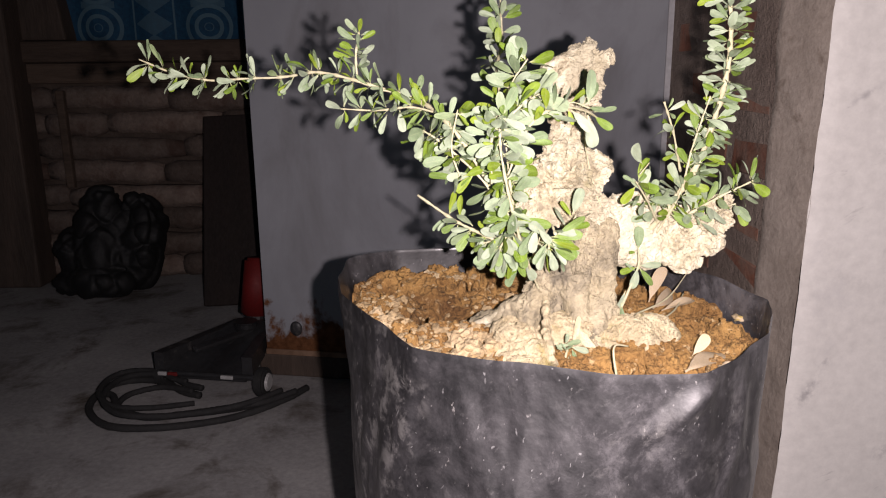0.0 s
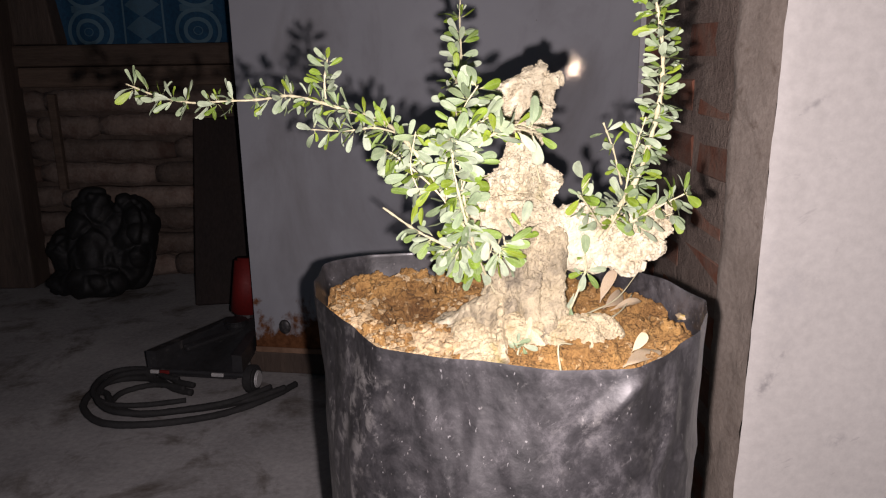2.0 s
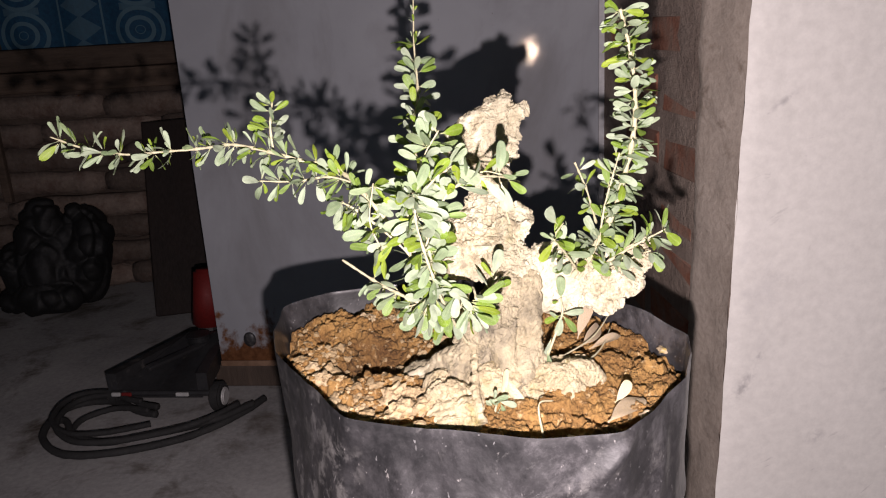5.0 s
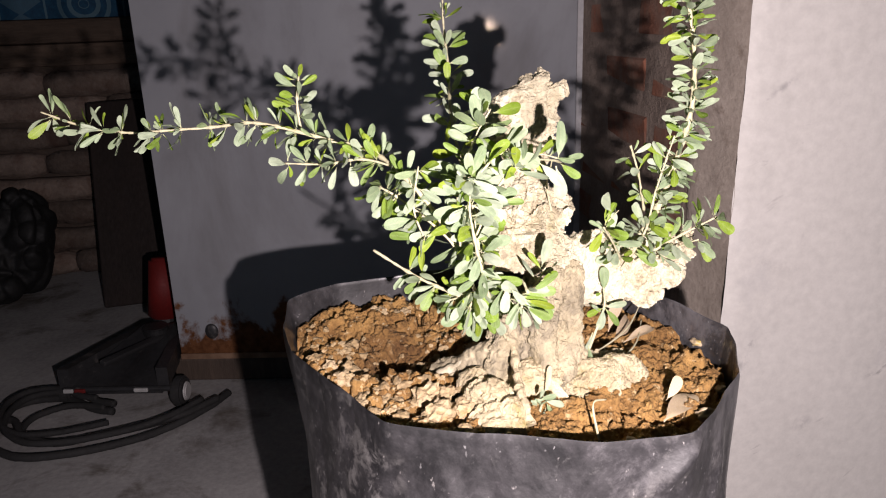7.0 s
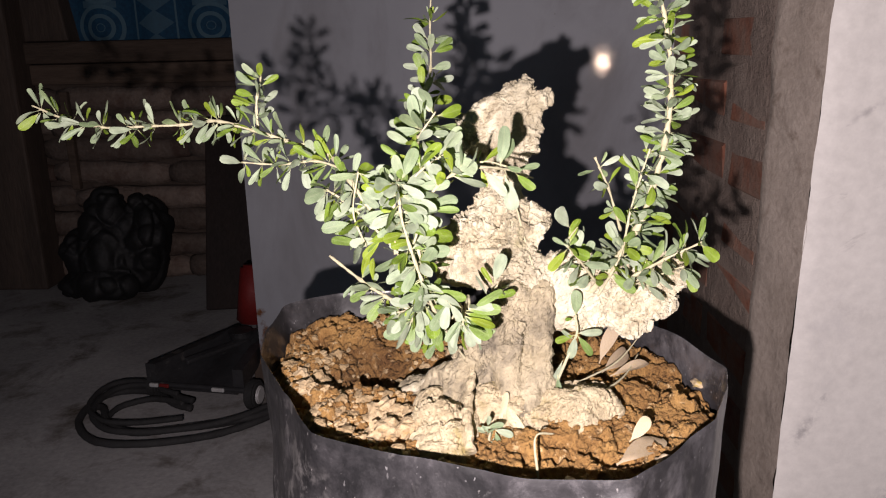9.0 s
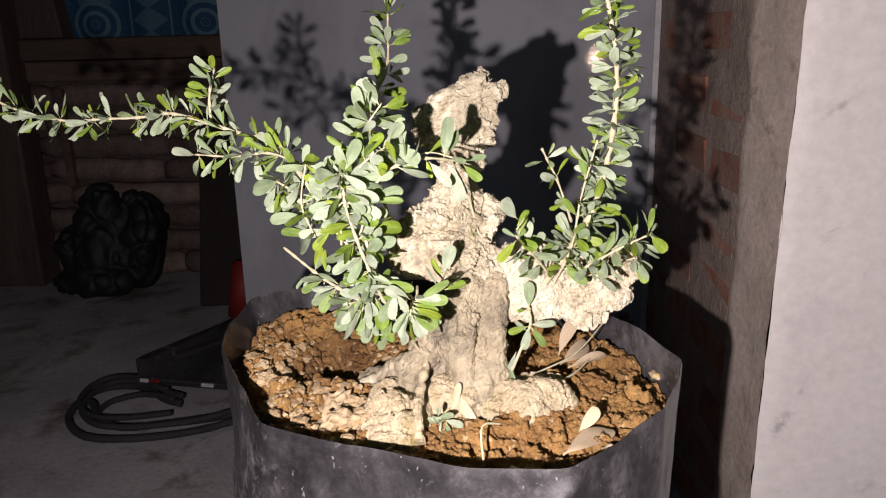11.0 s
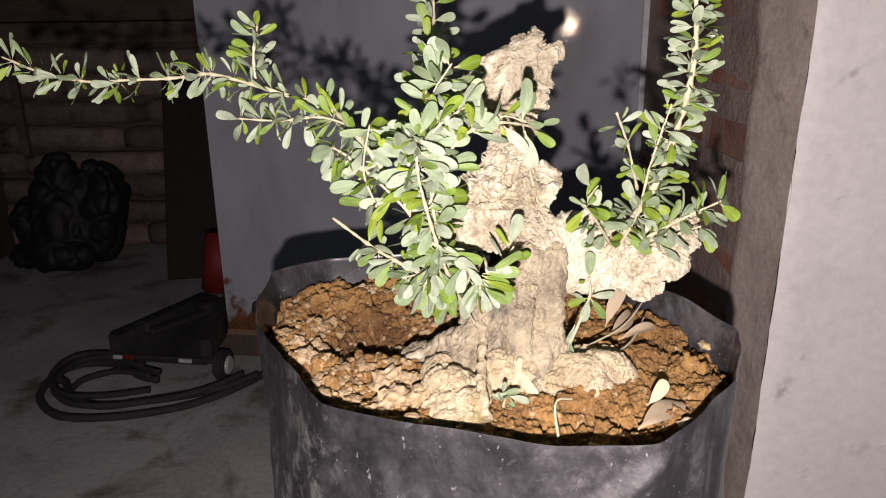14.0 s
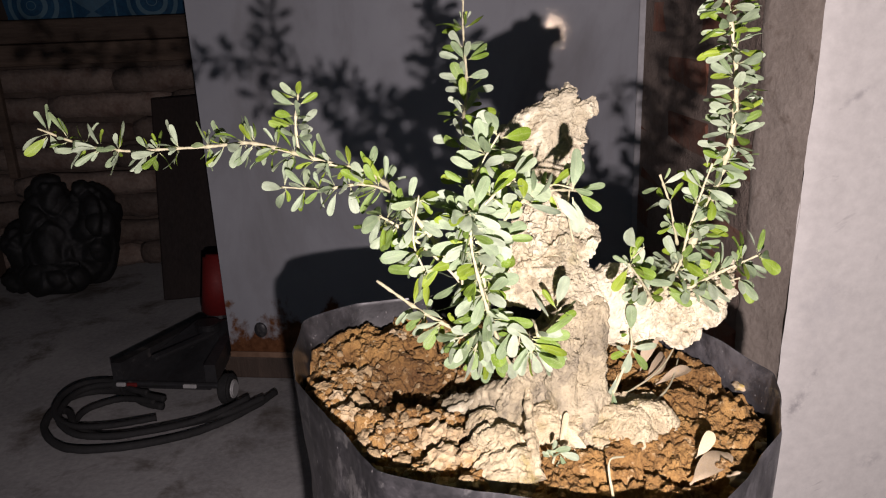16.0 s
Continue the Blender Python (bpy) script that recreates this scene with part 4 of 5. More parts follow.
# rising body: height, left edge, right edge, depth in the plan
BODY = [(0.672, 0.101, 0.111, 0.561), (0.668, 0.092, 0.116, 0.561), (0.664, 0.084, 0.120, 0.560), (0.659, 0.074, 0.118, 0.560), (0.651, 0.065, 0.116, 0.559), (0.644, 0.063, 0.115, 0.558), (0.638, 0.064, 0.115, 0.557),
        (0.633, 0.070, 0.115, 0.556), (0.627, 0.075, 0.110, 0.555), (0.620, 0.080, 0.109, 0.553), (0.612, 0.079, 0.106, 0.548), (0.605, 0.074, 0.106, 0.542), (0.598, 0.071, 0.113, 0.538), (0.592, 0.067, 0.119, 0.535), (0.588, 0.056, 0.123, 0.532),
        (0.582, 0.050, 0.119, 0.530), (0.576, 0.049, 0.115, 0.528), (0.570, 0.048, 0.116, 0.527), (0.564, 0.047, 0.119, 0.526), (0.558, 0.050, 0.121, 0.525)]
BARE = [(0.553, 0.078, 0.120, 0.522), (0.541, 0.080, 0.123, 0.518), (0.528, 0.078, 0.123, 0.515), (0.515, 0.073, 0.123, 0.513), (0.502, 0.064, 0.124, 0.512), (0.490, 0.054, 0.127, 0.511), (0.479, 0.046, 0.130, 0.511)]
STUMP = []
for low, high in zip(BODY[1:], BODY):
    for k in range(2):
        z, x0, x1, y = (a + (b - a) * k / 2 for a, b in zip(low, high))
        STUMP.append((((x0 + x1) / 2, y, z), ((x1 - x0) / 2, max(0.011, (x1 - x0) * 0.34), 0.0062)))
TRUNK = [((((x0 + x1) / 2) + 0.003, y + 0.004, z), ((x1 - x0) * 0.40, 0.015, 0.014)) for z, x0, x1, y in BARE]
# ridges of wood that run down into the roots: top, foot, radius at either end
for top, foot, wide, thick in (((0.098, 0.508, 0.548), (0.090, 0.496, 0.480), 0.013, 0.010), ((0.088, 0.513, 0.545), (0.058, 0.503, 0.478), 0.010, 0.011), ((0.112, 0.510, 0.545), (0.118, 0.500, 0.476), 0.011, 0.010), ((0.082, 0.520, 0.520), (0.044, 0.520, 0.474), 0.009, 0.009), ((0.104, 0.503, 0.505), (0.104, 0.486, 0.470), 0.007, 0.010)):
    for k in range(9):
        f = k / 8
        c = Vector(top).lerp(Vector(foot), f) + Vector((0.003 * math.sin(3.1 * f + top[0] * 300), -0.004 * f * f, 0))
        r = wide + (thick - wide) * f
        TRUNK.append((c, (r * 0.8, r * 0.8, r)))
# side limb, then the flare and roots at the soil
STUMP += [((0.131, 0.521, 0.533), (0.017, 0.013, 0.014)), ((0.126, 0.522, 0.550), (0.016, 0.014, 0.021)), ((0.136, 0.523, 0.556), (0.015, 0.013, 0.013)), ((0.148, 0.525, 0.541), (0.017, 0.014, 0.018)), ((0.160, 0.527, 0.548), (0.012, 0.012, 0.012)),
          ((0.168, 0.528, 0.537), (0.016, 0.013, 0.017)), ((0.183, 0.526, 0.544), (0.016, 0.012, 0.018)), ((0.197, 0.524, 0.556), (0.010, 0.010, 0.013)), ((0.203, 0.523, 0.562), (0.006, 0.008, 0.007)),
          ((0.175, 0.526, 0.523), (0.011, 0.010, 0.008)), ((0.146, 0.522, 0.524), (0.011, 0.010, 0.007)), ((0.190, 0.526, 0.535), (0.010, 0.010, 0.008)),
          ]
FLARE = [((0.096, 0.504, 0.476), (0.034, 0.020, 0.012)), ((0.080, 0.490, 0.476), (0.013, 0.012, 0.017)), ((0.098, 0.488, 0.473), (0.014, 0.012, 0.015)), ((0.113, 0.498, 0.469), (0.024, 0.018, 0.013)), ((0.140, 0.516, 0.472), (0.014, 0.010, 0.009)), ((0.088, 0.474, 0.466), (0.014, 0.010, 0.010))]
# the broad pale slab of root that slopes forward, and the root behind it
SLAB = [((0.047, 0.498, 0.474), (0.014, 0.014, 0.014)), ((0.054, 0.484, 0.473), (0.016, 0.014, 0.014)), ((0.042, 0.480, 0.468), (0.012, 0.012, 0.013)), ((0.054, 0.467, 0.467), (0.015, 0.013, 0.012)), ((0.050, 0.455, 0.463), (0.011, 0.009, 0.010)), ((0.061, 0.452, 0.461), (0.010, 0.008, 0.010)), ((0.066, 0.478, 0.473), (0.008, 0.013, 0.012)),
        ((0.046, 0.458, 0.473), (0.012, 0.011, 0.012)), ((0.060, 0.456, 0.474), (0.011, 0.011, 0.012)), ((0.053, 0.447, 0.470), (0.015, 0.008, 0.011)), ((0.050, 0.474, 0.479), (0.015, 0.012, 0.011))]
SIDE_ROOT = [(p, (r, r * 0.9, r)) for p, r in ((p, 0.0095 - 0.0030 * k / 14) for k, p in enumerate(glide([(0.062, 0.511, 0.493), (0.050, 0.520, 0.485), (0.038, 0.529, 0.477), (0.026, 0.543, 0.468)], 14)))]
part("stump", crumpled("stump", STUMP, 0.0010, 0.0018, M_STUMP, freq=75.0, chips=0.0038), M_STUMP, plant, "pale gnarled weathered stump", smooth=False)
part("trunk", crumpled("trunk", TRUNK, 0.0010, 0.0016, M_TRUNK, freq=70.0, chips=0.0019, grain=0.0003), M_TRUNK, plant, "bare tan wood of the lower trunk", smooth=False)
part("root_flare", crumpled("root_flare", FLARE, 0.0012, 0.0026, M_FLARE, seed=4.0, freq=60.0, chips=0.0028, grain=0.0006), M_FLARE, plant, "pale flaking root flare", smooth=False)
part("root_slab", crumpled("root_slab", SLAB, 0.0010, 0.0016, M_FLARE, seed=9.0, freq=60.0, chips=0.0019, grain=0.0008), M_FLARE, plant, "broad cream slab of root", smooth=False)
part("side_root", crumpled("side_root", SIDE_ROOT, 0.0011, 0.0016, M_TRUNK, seed=2.0, freq=70.0, chips=0.0012), M_TRUNK, plant, "tan root running into the soil", smooth=True)
# a flat grey strip of root hanging down the front
strip = tube(glide([(0.071, 0.496, 0.503), (0.0695, 0.484, 0.497), (0.068, 0.470, 0.491), (0.068, 0.456, 0.485), (0.069, 0.445, 0.474)], 26), 0.0024, 0.0033, 10, 0.7)
part("root_strip", strip, M_FLARE, plant, "flat pale strip of root", smooth=False)


def leaf_mesh(name, curl, fold, twist, wide):
    """A spatulate leaf one unit long on a thin stalk, with a blunt round tip, cupped and twisted a little."""
    rows_at = ((0, 0.014), (0.09, 0.016), (0.17, 0.046), (0.28, 0.098), (0.40, 0.140), (0.53, 0.170), (0.66, 0.186), (0.78, 0.188), (0.88, 0.170), (0.945, 0.132), (0.983, 0.082), (1.0, 0.030))
    bm = bmesh.new()
    layer = bm.loops.layers.uv.new("UVMap")
    rows, uv = [], {}
    for x, half in rows_at:
        c, k = math.cos(twist * x), math.sin(twist * x)
        row = []
        for s in (-1, -0.5, 0, 0.5, 1):
            y, z = s * half * wide, fold * abs(s) * half + 0.012 * math.sin(9 * x + 2 * s)
            v = bm.verts.new((x - 0.06 * curl * curl * x, y * c - z * k, y * k + z * c - curl * x * x))
            uv[v] = (x, s * 0.5)
            row.append(v)
        rows.append(row)
    for a, b in zip(rows, rows[1:]):
        for k in range(4):
            f = bm.faces.new((a[k], b[k], b[k + 1], a[k + 1]))
            for loop in f.loops:
                loop[layer].uv = uv[loop.vert]
    return mesh_of(name, bm, M_LEAF)


LEAVES = [leaf_mesh("leaf", c, f, t, w) for c, f, t, w in ((0.06, 0.08, 0.3, 1.10), (0.20, 0.04, -0.4, 1.0), (-0.08, 0.12, 0.1, 0.9), (0.34, 0.10, 0.6, 0.95), (0.12, 0.35, -0.2, 0.8), (-0.18, 0.05, -0.5, 1.05))]
grown = []
lr = random.Random(11)


def leaf_at(owner, p, d, n, size, wide=1.0):
    x = d.normalized()
    z = n - x * n.dot(x)
    if z.length < 0.05:
        z = x.orthogonal()
    z.normalize()
    m = Matrix((x, z.cross(x), z)).transposed().to_4x4()
    m.translation = p
    grown.append((owner, m @ Matrix.Diagonal((size, size * wide * lr.uniform(0.72, 1.12), size, 1)), lr.randrange(6)))


def branch(pts, r0, r1, step, per, size, spread=1.1, droop=0.0, begin=0.0, end=1.0, label="", fan=0.35, face=0.9, small=0.22, wide=1.0):
    """A twig with knobby short shoots, each bearing a tuft of leaves. small: share of young leaves in a tuft."""
    length = sum((Vector(b) - Vector(a)).length for a, b in zip(pts, pts[1:]))
    line = glide(pts, max(10, int(length / 0.0022)))
    count = max(1, int(length * (end - begin) / step))
    spots = [max(0, min(len(line) - 2, int((begin + (end - begin) * (k + lr.uniform(-0.25, 0.25)) / count) * (len(line) - 1)))) for k in range(count + 1)]
    ob = part("branch", tube(line, r0, r1, 8, 0.5, len(grown), spots), M_BARK, plant, label, smooth=True)
    for k, i in enumerate(spots):
        p, t = line[i], (line[i + 1] - line[max(0, i - 1)]).normalized()
        a = t.orthogonal().normalized()
        b = t.cross(a)
        turn = k * 2.4 + lr.uniform(-0.4, 0.4)
        lean = a * math.cos(turn) + b * math.sin(turn)
        for j in range(max(1, per - lr.choice((0, 0, 0, 1, 1, 2)))):
            w = turn + j * 2 * math.pi / per + lr.uniform(-0.6, 0.6)
            radial = a * math.cos(w) + b * math.sin(w)
            d = t * (fan + lr.uniform(-0.35, 0.45)) + radial * spread + lean * 0.35 + Vector((0, -0.2, -droop)) + Vector((lr.uniform(-0.4, 0.4), lr.uniform(-0.4, 0.4), lr.uniform(-0.4, 0.4)))
            n = Vector((lr.uniform(-1, 1), -face + lr.uniform(-0.8, 0.8), 0.3 + lr.uniform(-0.9, 0.9)))
            leaf_at(ob, p + radial * lr.uniform(0.0005, 0.0030), d, n, size * (lr.uniform(0.80, 1.10) if lr.random() > small else lr.uniform(0.40, 0.75)), wide)
    return ob


# long low branch
branch([(0.055, 0.520, 0.520), (0.035, 0.485, 0.575), (0.010, 0.473, 0.618), (-0.013, 0.507, 0.637), (-0.037, 0.509, 0.645), (-0.059, 0.512, 0.652), (-0.084, 0.523, 0.657), (-0.110, 0.537, 0.654), (-0.138, 0.540, 0.653), (-0.165, 0.547, 0.652), (-0.190, 0.548, 0.657), (-0.216, 0.552, 0.667)],
       0.0014, 0.0005, 0.0150, 10, 0.0152, begin=0.17, end=0.985, label="long pale twig reaching sideways", face=0.3, small=0.3, wide=0.78)
branch([(-0.056, 0.512, 0.652), (-0.057, 0.517, 0.668), (-0.055, 0.525, 0.684)], 0.0008, 0.0005, 0.006, 6, 0.013, begin=0.3, face=0.5)
branch([(0.0, 0.49, 0.63), (-0.02, 0.503, 0.634), (-0.043, 0.506, 0.632), (-0.068, 0.511, 0.633)], 0.0008, 0.0004, 0.0095, 7, 0.0153, begin=0.2)
# middle upright, leafy halfway and thin at its tip
branch([(0.062, 0.520, 0.555), (0.045, 0.510, 0.61), (0.039, 0.529, 0.655), (0.045, 0.573, 0.680), (0.045, 0.591, 0.714), (0.047, 0.600, 0.752)], 0.0012, 0.0005, 0.0125, 6, 0.0168, begin=0.30, end=0.80, label="thin upright twig")
branch([(0.045, 0.591, 0.718), (0.047, 0.600, 0.750)], 0.0005, 0.0003, 0.009, 5, 0.0075, begin=0.1, fan=1.0, spread=0.5, small=0.9)
# drooping front tuft
branch([(0.070, 0.505, 0.500), (0.050, 0.470, 0.550), (0.036, 0.448, 0.605), (0.034, 0.441, 0.632)], 0.0010, 0.0006, 0.0085, 8, 0.0182, droop=0.35, begin=0.3)
branch([(0.040, 0.455, 0.595), (0.051, 0.446, 0.624), (0.068, 0.455, 0.635), (0.090, 0.474, 0.632), (0.108, 0.502, 0.622)], 0.0008, 0.0006, 0.0110, 5, 0.0168, begin=0.2, end=0.93)
branch([(0.050, 0.480, 0.555), (0.025, 0.474, 0.590), (0.0, 0.484, 0.612), (-0.012, 0.486, 0.620)], 0.0009, 0.0005, 0.009, 8, 0.0178, droop=0.4, begin=0.2)
branch([(0.060, 0.500, 0.520), (0.040, 0.478, 0.545), (0.010, 0.494, 0.558), (-0.017, 0.509, 0.574)], 0.0010, 0.0009, 0.009, 8, 0.0167, droop=0.6, begin=0.15, end=0.75, label="twig with a bare cut tip")
branch([(0.062, 0.500, 0.530), (0.060, 0.466, 0.560), (0.057, 0.451, 0.563)], 0.0009, 0.0006, 0.009, 8, 0.0188, droop=0.5, begin=0.4)
branch([(0.062, 0.500, 0.530), (0.066, 0.462, 0.553), (0.066, 0.452, 0.549)], 0.0008, 0.0005, 0.007, 11, 0.0193, droop=0.7, begin=0.6, spread=1.3, face=0.5)
branch([(0.060, 0.500, 0.535), (0.040, 0.480, 0.548), (0.026, 0.482, 0.546)], 0.0008, 0.0005, 0.0075, 9, 0.0178, droop=0.8, begin=0.3, face=0.5)
branch([(0.050, 0.480, 0.55), (0.042, 0.462, 0.59), (0.038, 0.468, 0.632)], 0.0008, 0.0005, 0.0080, 8, 0.0182, droop=0.2, begin=0.1)
branch([(0.075, 0.505, 0.535), (0.080, 0.478, 0.552), (0.086, 0.472, 0.566)], 0.0007, 0.0005, 0.012, 3, 0.0145, droop=0.1, begin=0.6, fan=0.6)
branch([(0.030, 0.452, 0.590), (0.031, 0.457, 0.622), (0.042, 0.466, 0.648), (0.053, 0.472, 0.664)], 0.0008, 0.0004, 0.0090, 8, 0.0178, droop=0.1, begin=0.3)
branch([(0.034, 0.452, 0.622), (0.046, 0.450, 0.636), (0.060, 0.458, 0.644)], 0.0006, 0.0004, 0.008, 8, 0.0178, droop=0.1, begin=0.1)
branch([(0.012, 0.470, 0.590), (0.006, 0.468, 0.610), (0.010, 0.470, 0.634)], 0.0006, 0.0004, 0.010, 8, 0.0178, droop=0.3, begin=0.1)
branch([(0.066, 0.498, 0.535), (0.064, 0.474, 0.554), (0.060, 0.460, 0.550)], 0.0007, 0.0004, 0.0085, 9, 0.0182, droop=0.6, begin=0.4, face=0.4)
branch([(0.056, 0.490, 0.540), (0.044, 0.470, 0.556), (0.036, 0.464, 0.546)], 0.0007, 0.0004, 0.0075, 9, 0.0182, droop=0.8, begin=0.3, face=0.4)
# a rosette of narrow leaves hanging before the trunk
rosette = branch([(0.066, 0.500, 0.538), (0.069, 0.470, 0.560), (0.070, 0.453, 0.558)], 0.0010, 0.0007, 0.02, 3, 0.010, begin=0.9)
for k in range(22):
    w = math.radians(-215 + 250 * k / 21) + lr.uniform(-0.2, 0.2)
    leaf_at(rosette, Vector((0.070 + lr.uniform(-0.004, 0.004), 0.452, 0.558 + lr.uniform(-0.004, 0.003))), Vector((math.cos(w), lr.uniform(-0.5, 0.25), 0.75 * math.sin(w))), Vector((lr.uniform(-0.5, 0.5), -1, lr.uniform(0.0, 0.8))), lr.uniform(0.013, 0.0205), 0.80)
# single leaves standing before the stump's head
lone = branch([(0.062, 0.460, 0.632), (0.078, 0.462, 0.638), (0.092, 0.468, 0.634)], 0.0005, 0.0004, 0.02, 2, 0.0134, begin=0.3)
for at, way, size in (((0.066, 0.456, 0.637), (-0.05, -0.1, 1), 0.018), ((0.087, 0.452, 0.637), (0.16, -0.1, 1), 0.020), ((0.090, 0.466, 0.630), (0.25, 0.1, -1), 0.021), ((0.084, 0.474, 0.566), (0.3, 0.0, 1), 0.018)):
    leaf_at(lone, Vector(at), Vector(way), Vector((0.15, -1, 0.2)), size)
# right-hand upright
branch([(0.142, 0.516, 0.540), (0.155, 0.505, 0.565), (0.170, 0.502, 0.590), (0.178, 0.498, 0.619), (0.181, 0.486, 0.653), (0.180, 0.483, 0.684), (0.175, 0.482, 0.711), (0.170, 0.482, 0.730)], 0.0021, 0.0008, 0.0060, 10, 0.0149, begin=0.14, end=1.0, fan=0.1, label="stout pale upright twig", face=0.2, small=0.25, wide=0.85)
branch([(0.150, 0.512, 0.545), (0.160, 0.498, 0.575), (0.164, 0.492, 0.605), (0.172, 0.487, 0.640)], 0.0009, 0.0005, 0.0115, 6, 0.0158, begin=0.2, face=0.5)
branch([(0.160, 0.500, 0.590), (0.150, 0.488, 0.617), (0.140, 0.478, 0.637)], 0.0008, 0.0006, 0.012, 5, 0.013, begin=0.3, end=0.85)
branch([(0.150, 0.510, 0.552), (0.138, 0.494, 0.570), (0.126, 0.482, 0.586)], 0.0008, 0.0004, 0.0090, 7, 0.0163, begin=0.2)
branch([(0.126, 0.474, 0.592), (0.130, 0.468, 0.600)], 0.0004, 0.0003, 0.009, 2, 0.0168, begin=0.1, end=0.6, fan=0.6)
branch([(0.160, 0.510, 0.552), (0.185, 0.497, 0.572), (0.206, 0.490, 0.585)], 0.0010, 0.0005, 0.0085, 9, 0.0160, begin=0.25)
branch([(0.172, 0.512, 0.552), (0.192, 0.500, 0.565), (0.198, 0.497, 0.568)], 0.0007, 0.0004, 0.012, 6, 0.0155, droop=0.1, begin=0.3)
# small shoots at the soil
shoot = branch([(0.120, 0.497, 0.484), (0.128, 0.500, 0.503), (0.136, 0.503, 0.523), (0.135, 0.502, 0.536)], 0.0011, 0.0005, 0.02, 1, 0.007, begin=0.7)
for at, way, size in (((0.135, 0.502, 0.535), (0.05, -0.1, 1), 0.0165), ((0.136, 0.502, 0.524), (1, -0.3, 0.15), 0.0150), ((0.136, 0.502, 0.523), (0.6, -0.4, -0.7), 0.0155), ((0.135, 0.502, 0.523), (-0.15, -0.4, -1), 0.0150), ((0.135, 0.502, 0.523), (-1, -0.2, -0.25), 0.0135), ((0.134, 0.502, 0.520), (-0.6, -0.3, 0.6), 0.009), ((0.127, 0.499, 0.507), (-0.35, -0.2, -1), 0.0155), ((0.124, 0.498, 0.498), (0.05, -0.3, -1), 0.0165)):
    leaf_at(shoot, Vector(at), Vector(way), Vector((0.2, -1, 0.3)), size)
sprout = branch([(0.080, 0.463, 0.472), (0.081, 0.460, 0.480)], 0.0008, 0.0005, 0.02, 1, 0.006)
for k in range(9):
    w = 2 * math.pi * k / 9 + lr.uniform(-0.4, 0.4)
    leaf_at(sprout, Vector((0.081, 0.460, 0.479)) + Vector((lr.uniform(-0.003, 0.003), 0, lr.uniform(-0.004, 0.004))), Vector((math.cos(w), lr.uniform(-0.7, 0.1), 0.2 + 0.8 * math.sin(w))), Vector((lr.uniform(-0.8, 0.8), -1, 0.6)), lr.uniform(0.006, 0.012))
# bare pale stem across the stump
part("branch", tube(glide([(0.090, 0.474, 0.632), (0.098, 0.512, 0.606), (0.106, 0.512, 0.575), (0.113, 0.506, 0.552), (0.114, 0.512, 0.535)], 60), 0.0005, 0.0009, 8, 0.5), M_BARK, plant, "bare pale stem", smooth=True)

# the stump's ledge shows between the tufts
grown = [g for g in grown if not (0.046 < g[1].translation.x < 0.076 and 0.548 < g[1].translation.z < 0.604) or lr.random() < 0.25]
grown = [g for g in grown if g[0] is lone or not (0.080 < g[1].translation.x < 0.125 and 0.600 < g[1].translation.z < 0.640) or lr.random() < 0.35]
grown.sort(key=lambda g: g[1].translation.y)
late = {}
for k, (owner, m, kind) in enumerate(grown):
    if k < 300:
        ob = new("leaf", LEAVES[kind])
        ob.matrix_basis = m
        under(ob, owner)
    else:
        late.setdefault(owner.name, (owner, []))[1].append((m, kind))
for owner, bunch in late.values():
    verts, faces, places = [], [], []
    for m, kind in bunch:
        o = len(verts)
        verts += [m @ v.co for v in LEAVES[kind].vertices]
        faces += [[o + i for i in p.vertices] for p in LEAVES[kind].polygons]
        places += [c for d in LEAVES[kind].uv_layers[0].data for c in d.uv]
    me = bpy.data.meshes.new("foliage")
    me.from_pydata(verts, [], faces)
    me.uv_layers.new(name="UVMap").data.foreach_set("uv", places)
    me.materials.append(M_LEAF)
    me.polygons.foreach_set("use_smooth", [True] * len(me.polygons))
    tagged(under(new("foliage", me), owner), kind="stuff")

# ---- litter on the soil ----
def dry_leaf(base, tip, facing, wide, kind, label, material=M_DRYLEAF):
    """A withered leaf from base to tip, its upper side towards facing."""
    me = LEAVES[kind].copy()
    me.name = "dry_leaf"
    me.materials.clear()
    me.materials.append(material)
    ob = new("dry_leaf", me)
    x = Vector(tip) - Vector(base)
    size = x.length
    x.normalize()
    z = Vector(facing) - x * Vector(facing).dot(x)
    z.normalize()
    m = Matrix((x, z.cross(x), z)).transposed().to_4x4()
    m.translation = base
    ob.matrix_basis = m @ Matrix.Diagonal((size, size * wide, size, 1))
    tagged(ob, label, "dry leaf", "dry leaves on the soil")


dry_leaf((0.149, 0.431, 0.475), (0.180, 0.453, 0.484), (0.0, -0.45, 1.0), 1.0, 1, "large pale dry leaf with a yellow edge on soil")
dry_leaf((0.160, 0.452, 0.477), (0.173, 0.457, 0.489), (0.1, -1, 0.3), 1.1, 1, "small cream curled dry leaf on soil", M_STRAW)
dry_leaf((0.160, 0.545, 0.478), (0.186, 0.566, 0.490), (0.3, -0.9, 0.9), 0.95, 3, "curled tan dry leaf on soil")
dry_leaf((0.164, 0.535, 0.480), (0.192, 0.546, 0.487), (0.1, -0.5, 1.0), 0.9, 4, "curled tan dry leaf on soil")
dry_leaf((0.160, 0.556, 0.480), (0.168, 0.560, 0.508), (-0.8, -1, 0.2), 0.9, 3, "curled tan dry leaf on soil")
dry_leaf((0.089, 0.486, 0.490), (0.100, 0.456, 0.464), (0.25, -0.8, 0.6), 1.15, 4, "narrow straw-coloured dry leaf against the stump", M_STRAW)
dry_leaf((0.086, 0.470, 0.474), (0.091, 0.482, 0.494), (0.3, -1, 0.2), 0.6, 2, "narrow straw-coloured dry leaf against the stump", M_STRAW)
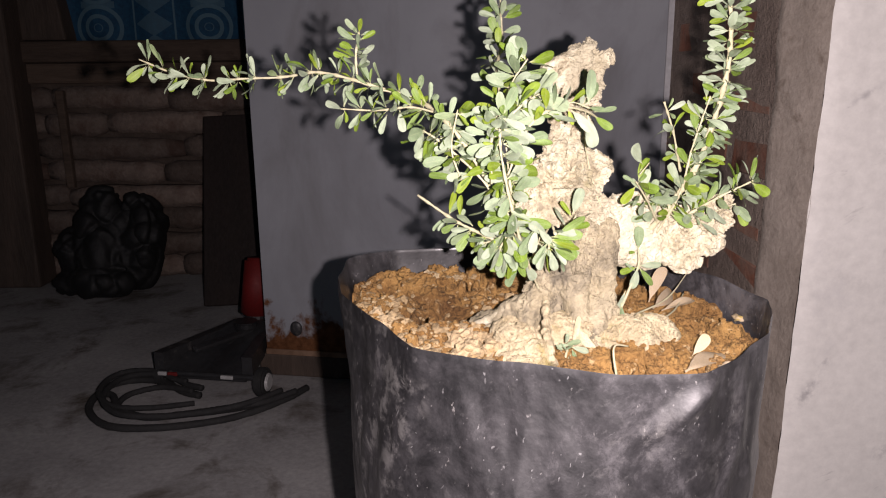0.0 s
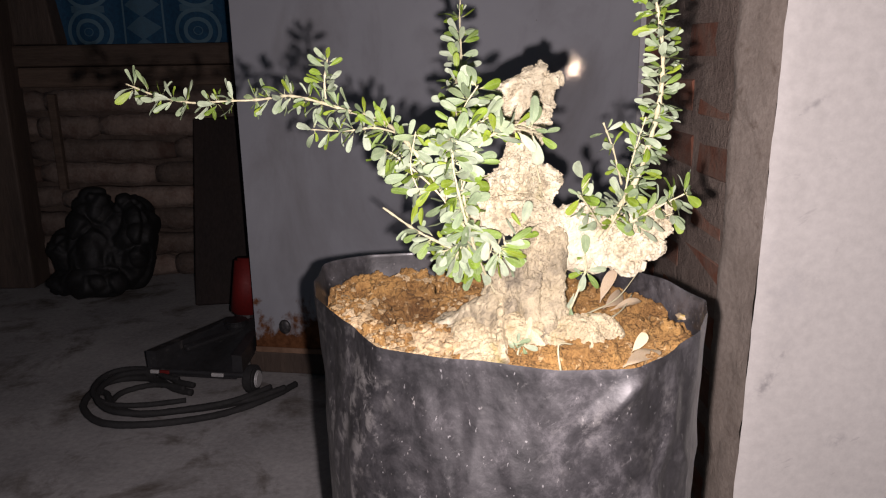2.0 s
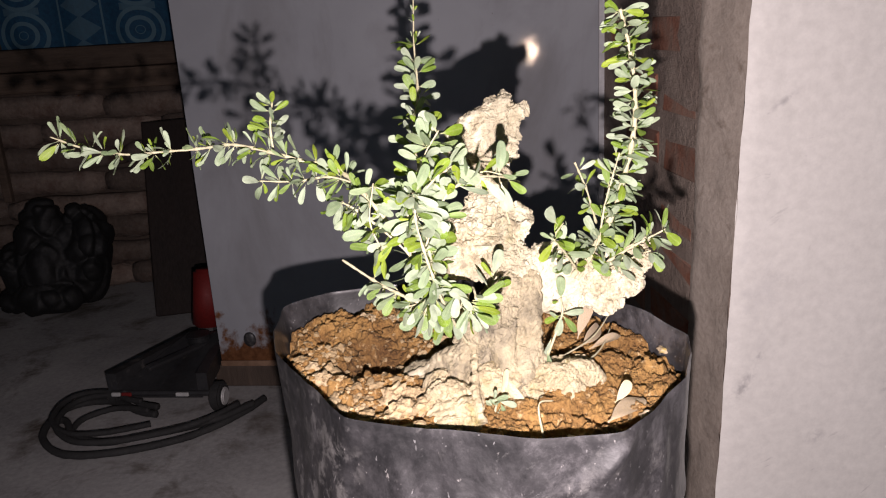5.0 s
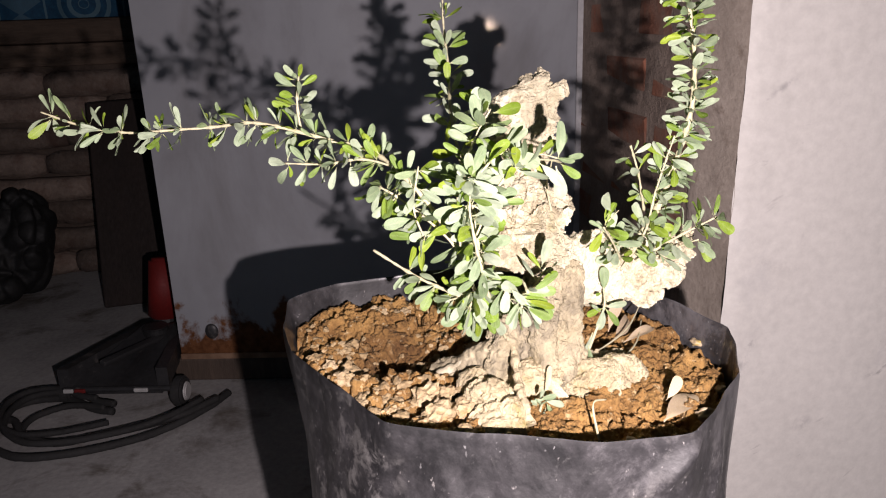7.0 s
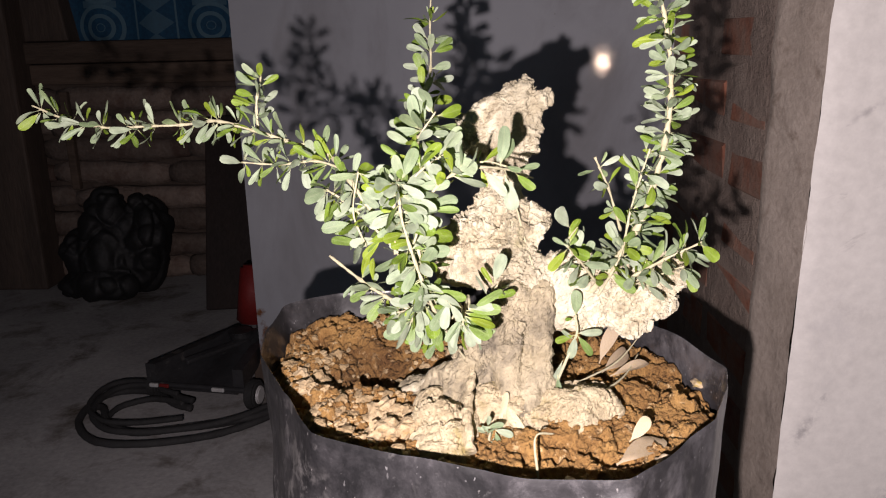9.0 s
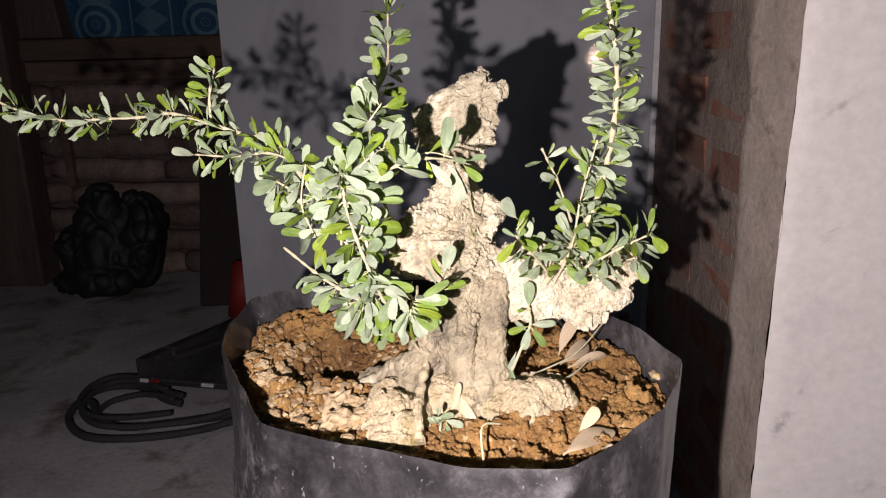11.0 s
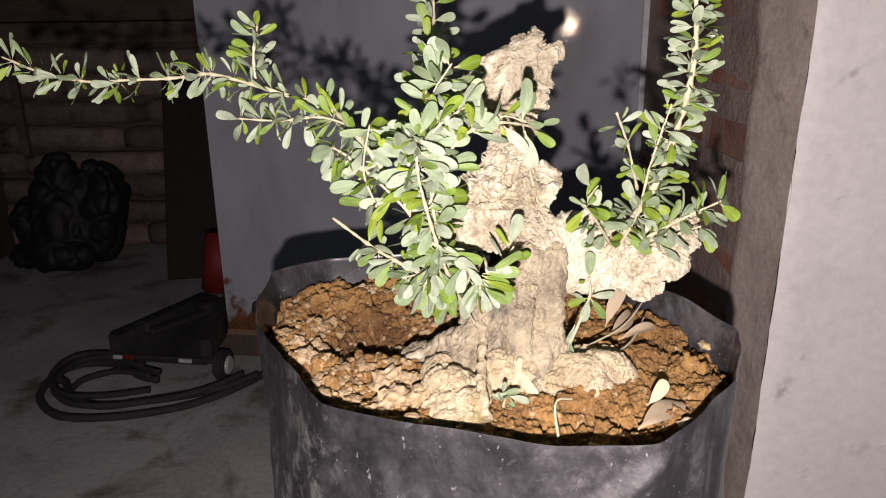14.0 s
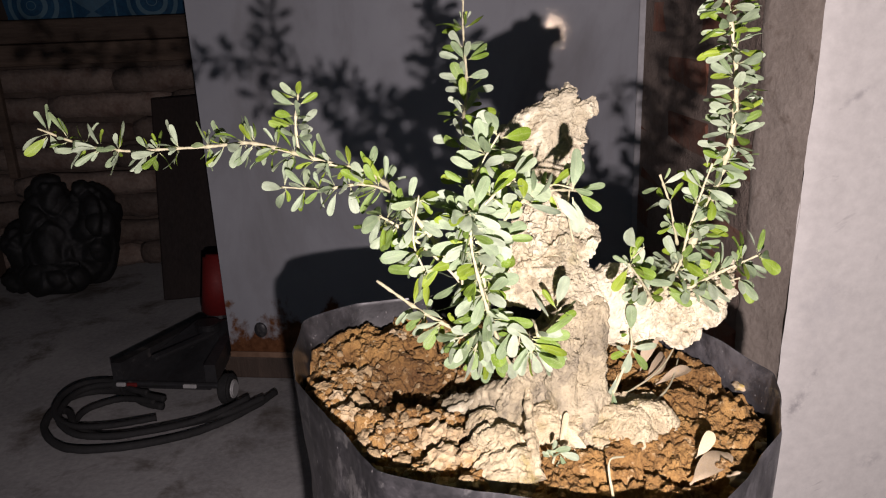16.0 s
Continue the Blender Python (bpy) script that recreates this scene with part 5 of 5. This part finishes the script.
for x, y, s in ((0.226, 0.541, 0.0048), (0.176, 0.430, 0.0045), (0.122, 0.412, 0.0045), (0.110, 0.409, 0.0038), (0.205, 0.468, 0.0035)):
    bm = bmesh.new()
    clod(bm, (x, y, soil_h(x, y) + s * 0.6), s, 3)
    tagged(part("pebble", bm, M_DRYLEAF, smooth=True), "small cream pebble lying on soil", "pebble", "pebbles on the soil")
for a, b, c in (((0.135, 0.520, 0.480), (0.170, 0.545, 0.486), (0.196, 0.575, 0.500)), ((0.150, 0.505, 0.480), (0.172, 0.530, 0.482), (0.188, 0.560, 0.486)), ((0.106, 0.424, 0.470), (0.105, 0.434, 0.490), (0.116, 0.442, 0.488))):
    ob = part("twig", tube(glide([a, b, c], 16), 0.0008, 0.0005, 7, 0.5), M_BARK, smooth=True)
    tagged(ob, "dry grey-brown twig lying on soil", "twig", "twigs on the soil")
for pts in ([(0.022, 0.528, 0.472), (0.040, 0.520, 0.484), (0.058, 0.512, 0.500)], [(0.094, 0.470, 0.470), (0.096, 0.484, 0.480), (0.098, 0.500, 0.492)]):
    part("root", tube(glide(pts, 16), 0.0030, 0.0016, 9, 1.1), M_STUMP, plant, "pale exposed root", smooth=True)
slab = crumpled("stone", [((0.128, 0.486, 0.478), (0.020, 0.014, 0.014)), ((0.144, 0.492, 0.479), (0.015, 0.013, 0.013)), ((0.116, 0.482, 0.475), (0.013, 0.012, 0.012)), ((0.134, 0.478, 0.475), (0.013, 0.010, 0.011)), ((0.154, 0.497, 0.476), (0.011, 0.012, 0.011))], 0.0010, 0.0020, M_STUMP, freq=80.0, chips=0.0030, grain=0.0006)
ob = part("stone", slab, M_FLARE, smooth=False)
tagged(ob, "pale lumpy stone half sunk in soil", "stone")

# ---- pieces of the walls ----
br = random.Random(3)


def piece(x, y, z, rough):
    """A worn block about the origin, shared by alike pieces."""
    bm = box(-x / 2, x / 2, -y / 2, y / 2, -z / 2, z / 2, min(x, y, z) * 0.16, seg=1)
    for v in bm.verts:
        v.co += Vector((br.uniform(-1, 1), br.uniform(-1, 1), br.uniform(-1, 1))) * rough
    return bm


BRICKS = [mesh_of("brick", piece(0.05, w, 0.062, 0.0025), M_BRICK, False) for w in (0.105, 0.17, 0.20, 0.135)]
WIDE = (0.105, 0.17, 0.20, 0.135)
for row in range(32):
    y = PIER_Y + 0.085 + (0.0 if row % 2 else -0.012)
    while y < 1.36:
        k = br.randrange(4)
        ob = new("brick", BRICKS[k])
        ob.matrix_basis = pose(BRICK_X + 0.0275 + br.uniform(0, 0.003), y + WIDE[k] / 2, 0.04 + row * 0.083, br.uniform(-1, 1), 0, 0)
        under(ob, wall_right)
        y += WIDE[k] + 0.014

LONG = (0.26, 0.36, 0.47, 0.19, 0.31)


def course(w):
    """A long rough block with wavering edges."""
    bm = bmesh.new()
    n, s = 9, br.uniform(0, 90)
    rings = []
    for i in range(n + 1):
        x = w * (i / n - 0.5)
        e = 0.75 if i in (0, n) else 1.0
        top = 0.034 * e + 0.010 * noise.noise(Vector((x * 14, s, 0)))
        low = -0.033 * e + 0.010 * noise.noise(Vector((x * 14, s, 7)))
        front = -0.035 * e + 0.012 * noise.noise(Vector((x * 18, s, 3)))
        rings.append([bm.verts.new(p) for p in ((x, 0.035, low), (x, front + 0.010, low), (x, front, low * 0.45), (x, front - 0.002, top * 0.4), (x, front + 0.010, top), (x, 0.035, top))])
    for a, c in zip(rings, rings[1:]):
        for k in range(6):
            bm.faces.new((a[k], c[k], c[(k + 1) % 6], a[(k + 1) % 6]))
    bm.faces.new(rings[0])
    bm.faces.new(rings[-1][::-1])
    bmesh.ops.recalc_face_normals(bm, faces=bm.faces[:])
    return mesh_of("block", bm, M_BLOCK, True)


BLOCKS = [course(w) for w in LONG]
for row in range(8):
    x = -2.38 + 0.13 * (row % 3)
    while x < 0.3:
        k = br.randrange(5)
        ob = new("block", BLOCKS[k])
        ob.matrix_basis = pose(x + LONG[k] / 2, BACK_Y + 0.022 + br.uniform(-0.008, 0.008), 0.038 + row * 0.0765 + br.uniform(-0.004, 0.004), 0, br.uniform(-1.2, 1.2), 0)
        under(ob, wall_north)
        x += LONG[k] + br.uniform(-0.002, 0.008)
